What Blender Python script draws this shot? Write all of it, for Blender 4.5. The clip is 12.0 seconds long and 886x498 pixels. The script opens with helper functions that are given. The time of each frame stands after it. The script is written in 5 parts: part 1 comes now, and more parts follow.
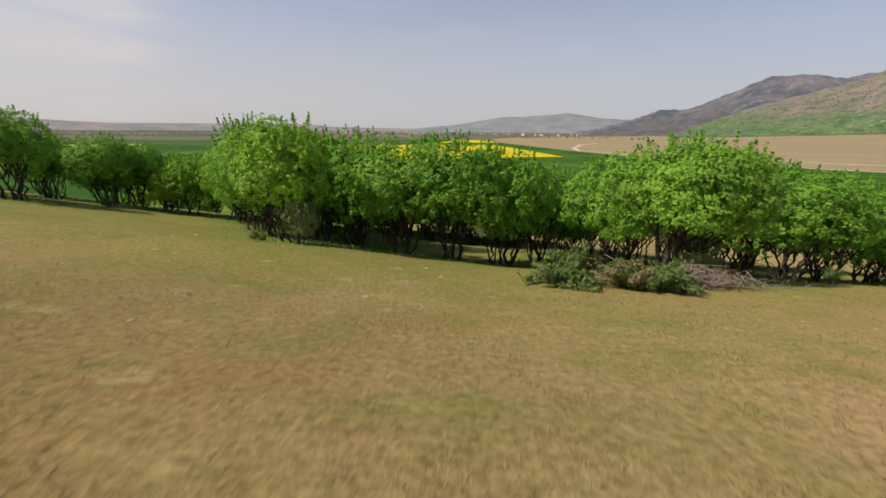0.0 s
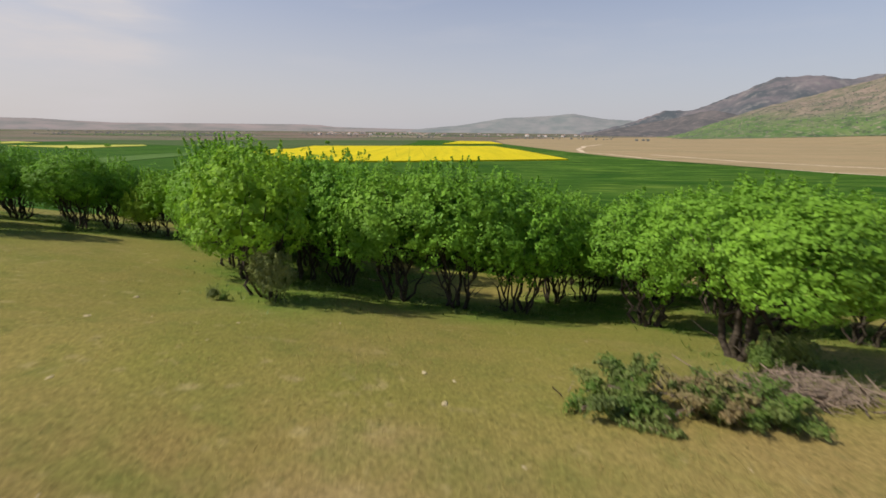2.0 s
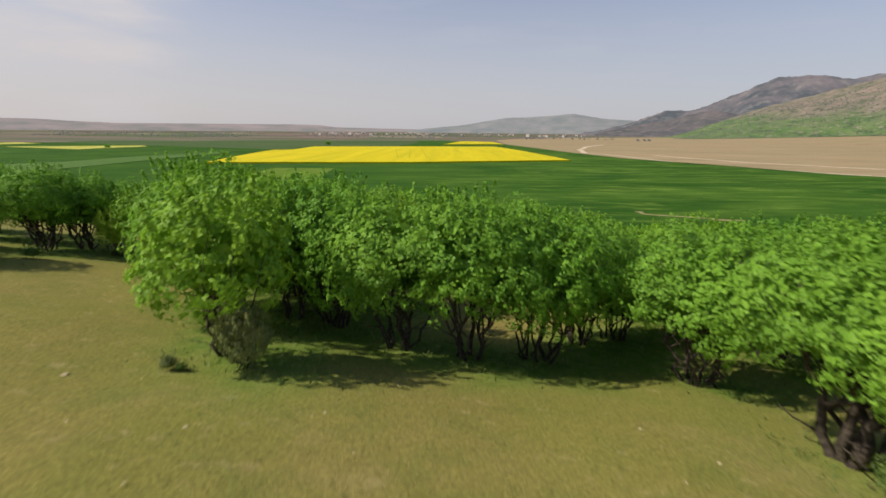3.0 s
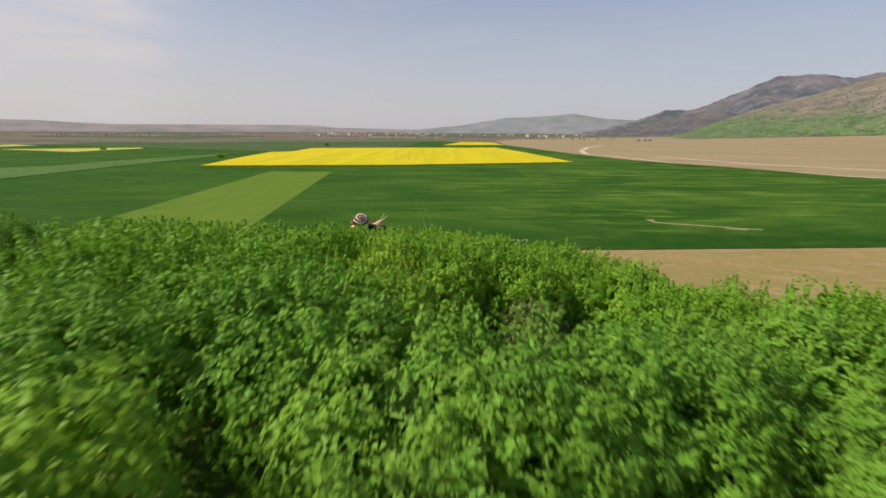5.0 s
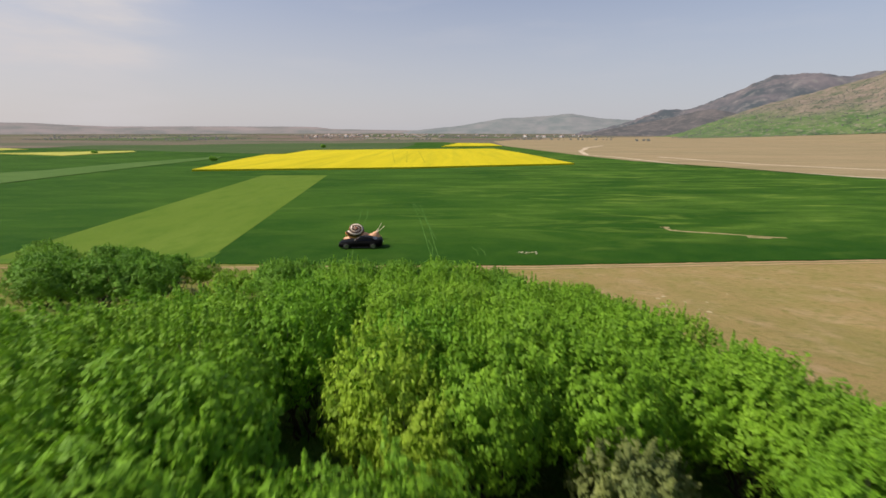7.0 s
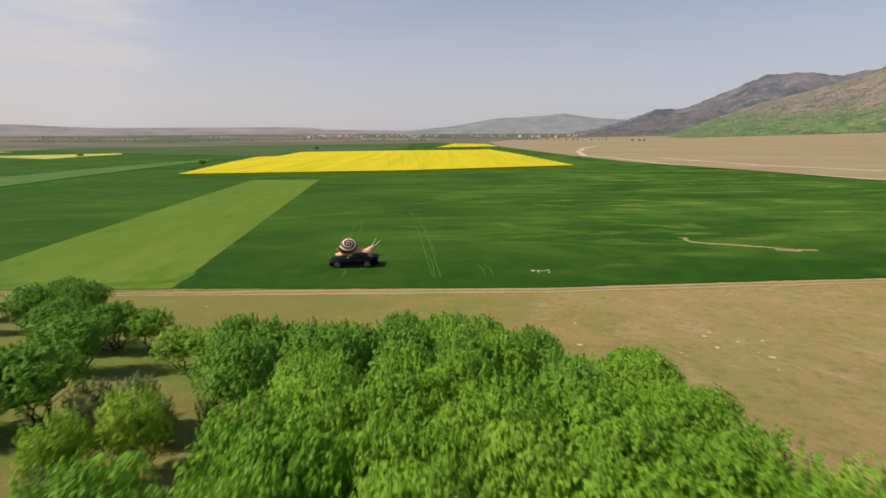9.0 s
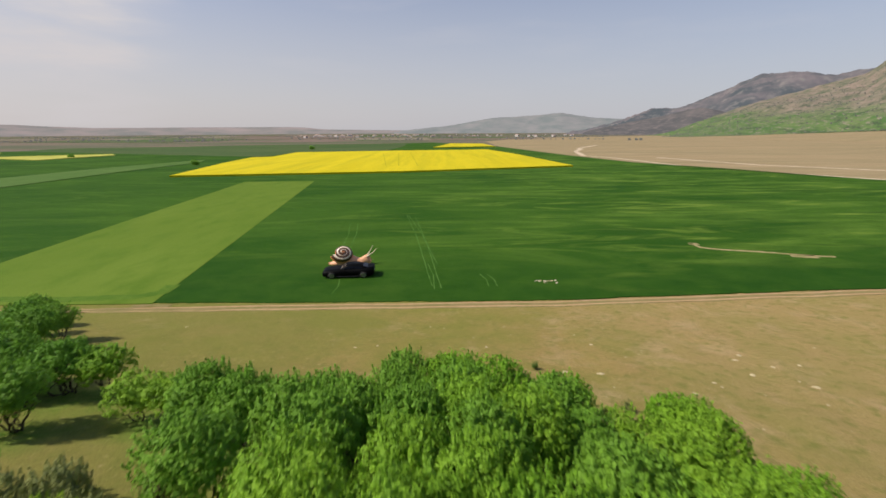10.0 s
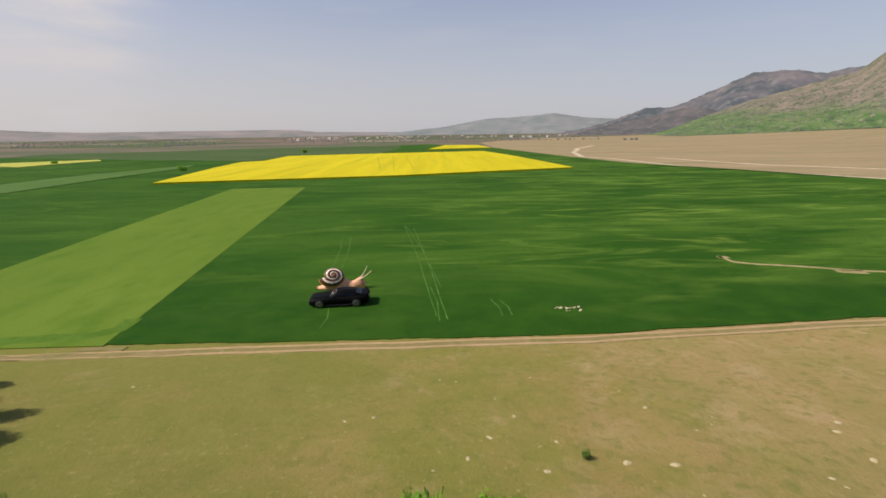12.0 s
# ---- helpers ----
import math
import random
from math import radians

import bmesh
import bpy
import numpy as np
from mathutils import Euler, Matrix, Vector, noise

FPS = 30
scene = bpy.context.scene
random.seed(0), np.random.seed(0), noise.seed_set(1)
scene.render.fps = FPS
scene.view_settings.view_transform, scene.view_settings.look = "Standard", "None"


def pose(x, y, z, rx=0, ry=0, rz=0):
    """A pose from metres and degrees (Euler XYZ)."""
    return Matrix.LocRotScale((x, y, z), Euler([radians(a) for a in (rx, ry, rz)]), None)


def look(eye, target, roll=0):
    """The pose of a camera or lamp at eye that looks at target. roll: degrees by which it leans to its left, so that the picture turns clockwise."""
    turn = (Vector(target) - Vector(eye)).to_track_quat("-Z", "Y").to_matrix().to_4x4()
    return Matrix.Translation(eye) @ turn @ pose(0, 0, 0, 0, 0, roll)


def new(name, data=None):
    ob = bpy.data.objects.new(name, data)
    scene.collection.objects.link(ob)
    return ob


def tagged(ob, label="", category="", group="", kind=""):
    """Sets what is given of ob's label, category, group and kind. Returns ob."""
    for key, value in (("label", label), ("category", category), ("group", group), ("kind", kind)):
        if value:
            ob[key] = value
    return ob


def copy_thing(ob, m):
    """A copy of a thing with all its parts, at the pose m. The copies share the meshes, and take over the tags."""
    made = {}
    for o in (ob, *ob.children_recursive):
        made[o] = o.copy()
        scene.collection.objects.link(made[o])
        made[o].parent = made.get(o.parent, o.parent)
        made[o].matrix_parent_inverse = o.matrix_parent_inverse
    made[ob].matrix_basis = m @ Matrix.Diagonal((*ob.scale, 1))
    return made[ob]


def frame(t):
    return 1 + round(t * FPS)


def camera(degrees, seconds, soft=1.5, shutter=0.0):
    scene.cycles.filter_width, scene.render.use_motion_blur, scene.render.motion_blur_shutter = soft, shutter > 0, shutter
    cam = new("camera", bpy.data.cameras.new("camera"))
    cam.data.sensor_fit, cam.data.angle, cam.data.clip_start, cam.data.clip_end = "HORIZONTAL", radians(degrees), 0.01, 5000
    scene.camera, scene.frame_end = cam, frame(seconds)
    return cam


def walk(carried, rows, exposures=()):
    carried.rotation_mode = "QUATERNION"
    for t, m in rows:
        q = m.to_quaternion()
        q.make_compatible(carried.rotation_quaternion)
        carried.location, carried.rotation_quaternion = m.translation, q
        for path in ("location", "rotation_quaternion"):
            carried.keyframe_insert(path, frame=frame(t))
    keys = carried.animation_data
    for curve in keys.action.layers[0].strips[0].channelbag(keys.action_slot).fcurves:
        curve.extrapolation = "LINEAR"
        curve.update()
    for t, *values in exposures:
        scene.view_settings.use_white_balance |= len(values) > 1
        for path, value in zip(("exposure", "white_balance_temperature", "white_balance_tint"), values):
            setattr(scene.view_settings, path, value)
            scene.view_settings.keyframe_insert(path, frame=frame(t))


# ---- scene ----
# ---- camera ----
cam = camera(91.0, 12.0, soft=1.6, shutter=0.75)
walk(cam, [
    (0.0, pose(4.940, -38.729, 17.711, 74.686, -0.411, 0.934)),
    (0.5, pose(5.036, -38.215, 17.856, 74.700, -0.415, 1.086)),
    (1.0, pose(5.065, -37.601, 18.039, 74.698, -0.464, 1.232)),
    (1.5, pose(4.960, -36.857, 18.222, 74.742, -0.486, 1.279)),
    (2.0, pose(4.867, -35.968, 18.436, 74.737, -0.527, 1.382)),
    (2.5, pose(4.734, -34.915, 18.650, 74.729, -0.529, 1.422)),
    (2.7, pose(4.659, -34.418, 18.745, 74.745, -0.513, 1.443)),
    (4.3, pose(4.167, -30.575, 19.731, 74.743, -0.354, 1.450)),
    (4.5, pose(4.059, -30.007, 19.802, 74.744, -0.344, 1.414)),
    (5.0, pose(3.994, -28.448, 19.960, 74.753, -0.326, 1.392)),
    (5.5, pose(3.964, -26.759, 20.113, 74.751, -0.213, 1.382)),
    (6.0, pose(3.786, -25.057, 20.224, 74.788, -0.101, 1.330)),
    (6.5, pose(3.454, -23.391, 20.353, 74.825, -0.021, 1.176)),
    (7.0, pose(3.076, -21.669, 20.464, 74.825, -0.015, 1.010)),
    (7.5, pose(2.670, -19.892, 20.644, 74.793, -0.048, 0.838)),
    (7.7, pose(2.533, -19.147, 20.699, 74.773, -0.048, 0.759)),
    (9.3, pose(1.642, -12.231, 21.323, 74.848, 0.224, 0.187)),
    (9.5, pose(1.526, -11.421, 21.371, 74.800, 0.236, 0.103)),
    (10.0, pose(1.219, -9.211, 21.559, 74.778, 0.281, -0.178)),
    (10.5, pose(0.930, -6.939, 21.691, 74.781, 0.402, -0.299)),
    (11.0, pose(0.577, -4.642, 21.812, 74.851, 0.535, -0.547)),
    (11.5, pose(0.283, -2.388, 21.917, 74.886, 0.659, -0.760)),
    (12.0, pose(0.000, 0.000, 22.000, 74.931, 0.812, -0.949)),
])

# ---- world and sun ----
SUN_AZ = radians(-99.0)      # clockwise from the +y axis; the sun stands to the west of the path
SUN_EL = radians(47.0)
world = bpy.data.worlds.new("hazy_spring_sky")
scene.world = world
world.use_nodes = True
wn, wl = world.node_tree.nodes, world.node_tree.links
wn.clear()
sky = wn.new("ShaderNodeTexSky")
sky.sky_type = "NISHITA"
sky.sun_disc = False
sky.sun_elevation, sky.sun_rotation = SUN_EL, SUN_AZ
sky.altitude, sky.air_density, sky.dust_density, sky.ozone_density = 150, 1.15, 1.2, 2.2
w_co = wn.new("ShaderNodeTexCoord")
w_map = wn.new("ShaderNodeMapping")
w_map.inputs["Scale"].default_value = (1.6, 2.4, 9.0)
w_map.inputs["Rotation"].default_value = (0.0, 0.25, 0.3)
w_noise = wn.new("ShaderNodeTexNoise")
w_noise.inputs["Scale"].default_value = 1.7
w_noise.inputs["Detail"].default_value = 7.0
w_noise.inputs["Roughness"].default_value = 0.55
w_ramp = wn.new("ShaderNodeMapRange")
w_ramp.inputs["From Min"].default_value, w_ramp.inputs["From Max"].default_value = 0.52, 0.80
w_ramp.inputs["To Max"].default_value = 0.22
w_sep = wn.new("ShaderNodeSeparateXYZ")
w_haze = wn.new("ShaderNodeMapRange")
w_haze.interpolation_type = "SMOOTHSTEP"
w_haze.inputs["From Min"].default_value, w_haze.inputs["From Max"].default_value = 0.50, -0.02
w_haze.inputs["To Max"].default_value = 0.85
w_cloud = wn.new("ShaderNodeMixRGB")
w_cloud.inputs["Color2"].default_value = (6.7, 6.35, 6.35, 1)
w_mix = wn.new("ShaderNodeMixRGB")
w_side = wn.new("ShaderNodeMapRange")
w_side.inputs["From Min"].default_value, w_side.inputs["From Max"].default_value = -0.7, 0.7
w_air = wn.new("ShaderNodeMixRGB")
w_air.inputs["Color1"].default_value = (5.35, 5.05, 5.15, 1)
w_air.inputs["Color2"].default_value = (4.45, 4.6, 5.15, 1)
w_bg = wn.new("ShaderNodeBackground")
w_bg.inputs["Strength"].default_value = 0.094
w_out = wn.new("ShaderNodeOutputWorld")
wl.new(w_co.outputs["Generated"], w_map.inputs["Vector"])
wl.new(w_map.outputs["Vector"], w_noise.inputs["Vector"])
wl.new(w_noise.outputs["Fac"], w_ramp.inputs["Value"])
w_dot = wn.new("ShaderNodeVectorMath")
w_dot.operation = "DOT_PRODUCT"
w_dot.inputs[1].default_value = (-0.655, 0.735, 0.17)
w_blob = wn.new("ShaderNodeMapRange")
w_blob.interpolation_type = "SMOOTHSTEP"
w_blob.inputs["From Min"].default_value, w_blob.inputs["From Max"].default_value = 0.965, 1.0
w_mul = wn.new("ShaderNodeMath")
w_mul.operation = "MULTIPLY_ADD"
wl.new(w_co.outputs["Generated"], w_dot.inputs[0])
wl.new(w_dot.outputs["Value"], w_blob.inputs["Value"])
wl.new(w_blob.outputs["Result"], w_mul.inputs[0])
w_wisp = wn.new("ShaderNodeMapRange")
w_wisp.inputs["From Min"].default_value, w_wisp.inputs["From Max"].default_value = 0.40, 0.66
w_wisp.inputs["To Min"].default_value = 0.15
wl.new(w_noise.outputs["Fac"], w_wisp.inputs["Value"])
wl.new(w_wisp.outputs["Result"], w_mul.inputs[1])
wl.new(w_ramp.outputs["Result"], w_mul.inputs[2])
wl.new(w_mul.outputs["Value"], w_cloud.inputs["Fac"])
w_tint = wn.new("ShaderNodeMixRGB")
w_tint.blend_type = "MULTIPLY"
w_tint.inputs["Fac"].default_value = 1.0
w_tint.inputs["Color2"].default_value = (0.98, 0.925, 1.02, 1)
wl.new(sky.outputs["Color"], w_tint.inputs["Color1"])
wl.new(w_tint.outputs["Color"], w_cloud.inputs["Color1"])
wl.new(w_co.outputs["Generated"], w_sep.inputs["Vector"])
wl.new(w_sep.outputs["Z"], w_haze.inputs["Value"])
wl.new(w_sep.outputs["X"], w_side.inputs["Value"])
wl.new(w_side.outputs["Result"], w_air.inputs["Fac"])
wl.new(w_air.outputs["Color"], w_mix.inputs["Color2"])
wl.new(w_haze.outputs["Result"], w_mix.inputs["Fac"])
wl.new(w_cloud.outputs["Color"], w_mix.inputs["Color1"])
wl.new(w_mix.outputs["Color"], w_bg.inputs["Color"])
wl.new(w_bg.outputs["Background"], w_out.inputs["Surface"])

sun_data = bpy.data.lights.new("sun", "SUN")
sun_data.energy, sun_data.angle, sun_data.color = 4.1, radians(0.6), (1.0, 0.93, 0.82)
sun = new("sun", sun_data)
to_sun = Vector((math.sin(SUN_AZ) * math.cos(SUN_EL), math.cos(SUN_AZ) * math.cos(SUN_EL), math.sin(SUN_EL)))
sun.matrix_world = look(to_sun * 100, (0, 0, 0))
scene.view_settings.exposure = 0.25


# ---- materials ----
def node_material(name, rough=0.85):
    m = bpy.data.materials.new(name)
    m.use_nodes = True
    n = m.node_tree.nodes
    b = n["Principled BSDF"]
    b.inputs["Roughness"].default_value = rough
    b.inputs["Specular IOR Level"].default_value = 0.5 if rough < 0.9 else 0.05
    return m, n, m.node_tree.links, b


def noise_fac(n, l, scale, detail=5.0, lo=0.35, hi=0.65, stretch=None, rough=0.55, coords="Object", warp=0.0):
    co = n.new("ShaderNodeTexCoord")
    out = co.outputs[coords]
    if stretch:
        mp = n.new("ShaderNodeMapping")
        mp.inputs["Scale"].default_value = stretch[:3]
        if len(stretch) > 3:
            mp.inputs["Rotation"].default_value = (0, 0, stretch[3])
        l.new(out, mp.inputs["Vector"])
        out = mp.outputs["Vector"]
    t = n.new("ShaderNodeTexNoise")
    t.inputs["Scale"].default_value, t.inputs["Detail"].default_value, t.inputs["Roughness"].default_value = scale, detail, rough
    t.inputs["Distortion"].default_value = warp
    l.new(out, t.inputs["Vector"])
    r = n.new("ShaderNodeMapRange")
    r.inputs["From Min"].default_value, r.inputs["From Max"].default_value = lo, hi
    l.new(t.outputs["Fac"], r.inputs["Value"])
    return r.outputs["Result"]


def blend(n, l, fac, a, b):
    mix = n.new("ShaderNodeMixRGB")
    l.new(fac, mix.inputs["Fac"])
    for socket, v in ((mix.inputs["Color1"], a), (mix.inputs["Color2"], b)):
        if isinstance(v, tuple):
            socket.default_value = (*v, 1)
        else:
            l.new(v, socket)
    return mix.outputs["Color"]


def add_bump(n, l, b, fac, strength=0.4, distance=0.05):
    bp = n.new("ShaderNodeBump")
    bp.inputs["Strength"].default_value, bp.inputs["Distance"].default_value = strength, distance
    l.new(fac, bp.inputs["Height"])
    l.new(bp.outputs["Normal"], b.inputs["Normal"])


def ground_like(name, a, b_, c, big, mid, fine, bump=0.5, stretch=None, rough=0.95):
    """Three tones: a and b_ mingled in large patches, c strewn over them in small ones."""
    m, n, l, b = node_material(name, rough)
    col = blend(n, l, noise_fac(n, l, big, 6, 0.38, 0.62, stretch), a, b_)
    col = blend(n, l, noise_fac(n, l, mid, 6, 0.45, 0.72, stretch), col, c)
    f = noise_fac(n, l, fine, 4, 0.3, 0.7)
    dark = n.new("ShaderNodeMixRGB")
    dark.blend_type = "MULTIPLY"
    dark.inputs["Fac"].default_value = 0.55
    l.new(col, dark.inputs["Color1"])
    l.new(blend(n, l, f, (0.62, 0.62, 0.6), (1.18, 1.18, 1.15)), dark.inputs["Color2"])
    l.new(dark.outputs["Color"], b.inputs["Base Color"])
    add_bump(n, l, b, f, bump)
    return m


def plain(name, color, rough=0.7, metal=0.0, vary=0.25, scale=6.0, bump=0.0):
    m, n, l, b = node_material(name, rough)
    b.inputs["Metallic"].default_value = metal
    f = noise_fac(n, l, scale, 5, 0.3, 0.7)
    l.new(blend(n, l, f, tuple(v * (1 - vary) for v in color), tuple(min(1, v * (1 + vary)) for v in color)), b.inputs["Base Color"])
    if bump:
        add_bump(n, l, b, f, bump, 0.02)
    return m


def leaf_material(name, dark, light, alt, see=0.35):
    """Leaves: tone by leaf and by tree, and light that shines through."""
    m, n, l, b = node_material(name, 0.55)
    b.inputs["Specular IOR Level"].default_value = 0.16
    geo, info = n.new("ShaderNodeNewGeometry"), n.new("ShaderNodeObjectInfo")
    col = blend(n, l, geo.outputs["Random Per Island"], dark, light)
    tone = n.new("ShaderNodeMapRange")
    tone.inputs["To Max"].default_value = 0.6
    l.new(info.outputs["Random"], tone.inputs["Value"])
    col = blend(n, l, tone.outputs["Result"], col, alt)
    patch = n.new("ShaderNodeMixRGB")
    patch.blend_type = "MULTIPLY"
    patch.inputs["Fac"].default_value = 0.8
    l.new(col, patch.inputs["Color1"])
    l.new(blend(n, l, noise_fac(n, l, 1.1, 3, 0.35, 0.65), (0.75, 0.8, 0.75), (1.25, 1.2, 1.0)), patch.inputs["Color2"])
    col = patch.outputs["Color"]
    l.new(col, b.inputs["Base Color"])
    tr, mx = n.new("ShaderNodeBsdfTranslucent"), n.new("ShaderNodeMixShader")
    mx.inputs["Fac"].default_value = see
    l.new(col, tr.inputs["Color"])
    l.new(b.outputs["BSDF"], mx.inputs[1])
    l.new(tr.outputs["BSDF"], mx.inputs[2])
    l.new(mx.outputs["Shader"], n["Material Output"].inputs["Surface"])
    return m


def hazed_material(name, a, b_, scale, haze_glow, strength, c=None):
    """Far surfaces: emission put on them stands in for the haze in front."""
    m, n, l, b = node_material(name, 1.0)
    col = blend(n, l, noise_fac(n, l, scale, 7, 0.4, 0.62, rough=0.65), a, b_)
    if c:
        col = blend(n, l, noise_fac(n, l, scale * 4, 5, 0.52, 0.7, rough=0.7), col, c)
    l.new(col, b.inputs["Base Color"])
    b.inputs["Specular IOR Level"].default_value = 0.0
    b.inputs["Emission Color"].default_value = (*haze_glow, 1)
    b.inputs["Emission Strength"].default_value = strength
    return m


def wheat():
    """Dark young wheat with paler wind-laid streaks, patches and a fine nap."""
    m, n, l, b = node_material("young_wheat", 0.95)
    col = blend(n, l, noise_fac(n, l, 0.022, 8, 0.40, 0.62, (0.7, 1.3, 1, 0.1), 0.62, warp=0.5), (0.022, 0.072, 0.006), (0.044, 0.106, 0.010))
    co, sep = n.new("ShaderNodeTexCoord"), n.new("ShaderNodeSeparateXYZ")
    l.new(co.outputs["Object"], sep.inputs["Vector"])
    thin = n.new("ShaderNodeMapRange")      # the stand is thinner and more wind-laid in the east
    l.new(sep.outputs["X"], thin.inputs["Value"])
    thin.inputs["From Min"].default_value, thin.inputs["From Max"].default_value = -25, 45
    thin.inputs["To Min"].default_value, thin.inputs["To Max"].default_value = 0.30, 0.95

    def laid(fac):
        m_ = n.new("ShaderNodeMath")
        m_.operation = "MULTIPLY"
        l.new(fac, m_.inputs[0])
        l.new(thin.outputs["Result"], m_.inputs[1])
        return m_.outputs["Value"]

    col = blend(n, l, laid(noise_fac(n, l, 0.045, 8, 0.47, 0.72, (0.40, 1.5, 1, 0.16), 0.62, warp=1.3)), col, (0.110, 0.190, 0.024))
    col = blend(n, l, laid(noise_fac(n, l, 0.066, 7, 0.55, 0.72, (0.36, 1.45, 1, 0.05), 0.55, warp=2.2)), col, (0.145, 0.220, 0.030))
    col = blend(n, l, laid(noise_fac(n, l, 0.060, 7, 0.55, 0.74, (0.38, 1.6, 1, 0.10), 0.60, warp=1.2)), col, (0.018, 0.058, 0.006))
    col = blend(n, l, noise_fac(n, l, 0.16, 8, 0.56, 0.80, (0.6, 1.4, 1, -0.25), 0.7, warp=0.8), col, (0.075, 0.142, 0.012))
    col = blend(n, l, noise_fac(n, l, 0.9, 5, 0.55, 0.85, None, 0.7), col, (0.018, 0.052, 0.007))
    near = n.new("ShaderNodeMapRange")      # thicker, darker stand along the road
    l.new(sep.outputs["Y"], near.inputs["Value"])
    near.inputs["From Min"].default_value, near.inputs["From Max"].default_value = 72, 50
    near.inputs["To Max"].default_value = 0.72
    col = blend(n, l, near.outputs["Result"], col, blend(n, l, noise_fac(n, l, 0.25, 6, 0.4, 0.65), (0.014, 0.055, 0.005), (0.026, 0.076, 0.007)))
    f = noise_fac(n, l, 7.0, 4, 0.3, 0.7)
    dark = n.new("ShaderNodeMixRGB")
    dark.blend_type, dark.inputs["Fac"].default_value = "MULTIPLY", 0.5
    l.new(col, dark.inputs["Color1"])
    l.new(blend(n, l, f, (0.7, 0.7, 0.7), (1.2, 1.2, 1.2)), dark.inputs["Color2"])
    l.new(dark.outputs["Color"], b.inputs["Base Color"])
    add_bump(n, l, b, f, 0.5)
    return m


def pasture():
    """Olive grass and tan dry grass in patches, drier to the east, with worn pinkish soil."""
    m, n, l, b = node_material("dry_pasture", 0.95)
    co, sep, east = n.new("ShaderNodeTexCoord"), n.new("ShaderNodeSeparateXYZ"), n.new("ShaderNodeMapRange")
    l.new(co.outputs["Object"], sep.inputs["Vector"])
    l.new(sep.outputs["X"], east.inputs["Value"])
    east.inputs["From Min"].default_value, east.inputs["From Max"].default_value = 2, 24
    east.inputs["To Min"].default_value, east.inputs["To Max"].default_value = -0.24, 0.26

    south = n.new("ShaderNodeMapRange")
    l.new(sep.outputs["Y"], south.inputs["Value"])
    south.inputs["From Min"].default_value, south.inputs["From Max"].default_value = -31, -36.5
    south.inputs["To Max"].default_value = 0.32

    def dried(fac):
        add = n.new("ShaderNodeMath")
        add.use_clamp = True
        l.new(fac, add.inputs[0])
        l.new(east.outputs["Result"], add.inputs[1])
        more = n.new("ShaderNodeMath")
        more.use_clamp = True
        l.new(add.outputs["Value"], more.inputs[0])
        l.new(south.outputs["Result"], more.inputs[1])
        return more.outputs["Value"]

    col = blend(n, l, dried(noise_fac(n, l, 0.13, 6, 0.34, 0.68)), (0.208, 0.193, 0.047), (0.298, 0.214, 0.080))
    col = blend(n, l, dried(noise_fac(n, l, 0.20, 7, 0.51, 0.78, rough=0.62)), col, (0.385, 0.274, 0.142))
    bare = n.new("ShaderNodeMath")          # reddish worn soil on the upper slope
    bare.operation = "MULTIPLY"
    l.new(noise_fac(n, l, 0.42, 7, 0.50, 0.66, rough=0.66, warp=0.4), bare.inputs[0])
    l.new(south.outputs["Result"], bare.inputs[1])
    bare2 = n.new("ShaderNodeMath")
    bare2.operation = "MULTIPLY"
    bare2.inputs[1].default_value = 2.6
    l.new(bare.outputs["Value"], bare2.inputs[0])
    col = blend(n, l, bare2.outputs["Value"], col, (0.290, 0.170, 0.072))
    ruddy = n.new("ShaderNodeMapRange")     # redder ground above the brush heap
    l.new(sep.outputs["X"], ruddy.inputs["Value"])
    ruddy.inputs["From Min"].default_value, ruddy.inputs["From Max"].default_value = 5.0, 8.0
    red1, red2 = n.new("ShaderNodeMath"), n.new("ShaderNodeMath")
    red1.operation = red2.operation = "MULTIPLY"
    red2.inputs[1].default_value = 3.2
    l.new(noise_fac(n, l, 0.22, 6, 0.40, 0.60, rough=0.6), red1.inputs[0])
    red3 = n.new("ShaderNodeMath")
    red3.operation = "MULTIPLY"
    l.new(ruddy.outputs["Result"], red3.inputs[0])
    l.new(south.outputs["Result"], red3.inputs[1])
    l.new(red3.outputs["Value"], red1.inputs[1])
    l.new(red1.outputs["Value"], red2.inputs[0])
    red2.use_clamp = True
    col = blend(n, l, red2.outputs["Value"], col, (0.400, 0.235, 0.128))
    west = n.new("ShaderNodeMapRange")      # greener towards the hollow in the west
    l.new(sep.outputs["X"], west.inputs["Value"])
    west.inputs["From Min"].default_value, west.inputs["From Max"].default_value = -3, -12
    west.inputs["To Max"].default_value = 0.42
    col = blend(n, l, west.outputs["Result"], col, (0.158, 0.172, 0.038))
    trod, brown = n.new("ShaderNodeMapRange"), n.new("ShaderNodeMath")      # browner, closely grazed grass by the top of the slope
    l.new(sep.outputs["X"], trod.inputs["Value"])
    trod.inputs["From Min"].default_value, trod.inputs["From Max"].default_value = 8, 2
    brown.operation = "MULTIPLY"
    l.new(trod.outputs["Result"], brown.inputs[0])
    l.new(south.outputs["Result"], brown.inputs[1])
    more_brown = n.new("ShaderNodeMath")
    more_brown.operation = "MULTIPLY"
    more_brown.inputs[1].default_value = 2.3
    l.new(brown.outputs["Value"], more_brown.inputs[0])
    col = blend(n, l, more_brown.outputs["Value"], col, (0.200, 0.132, 0.048))
    col = blend(n, l, noise_fac(n, l, 1.1, 5, 0.50, 0.80), col, (0.160, 0.168, 0.040))
    col = blend(n, l, noise_fac(n, l, 2.6, 4, 0.60, 0.82), col, (0.36, 0.29, 0.13))
    col = blend(n, l, noise_fac(n, l, 6.0, 5, 0.55, 0.8, rough=0.7), col, (0.125, 0.130, 0.040))
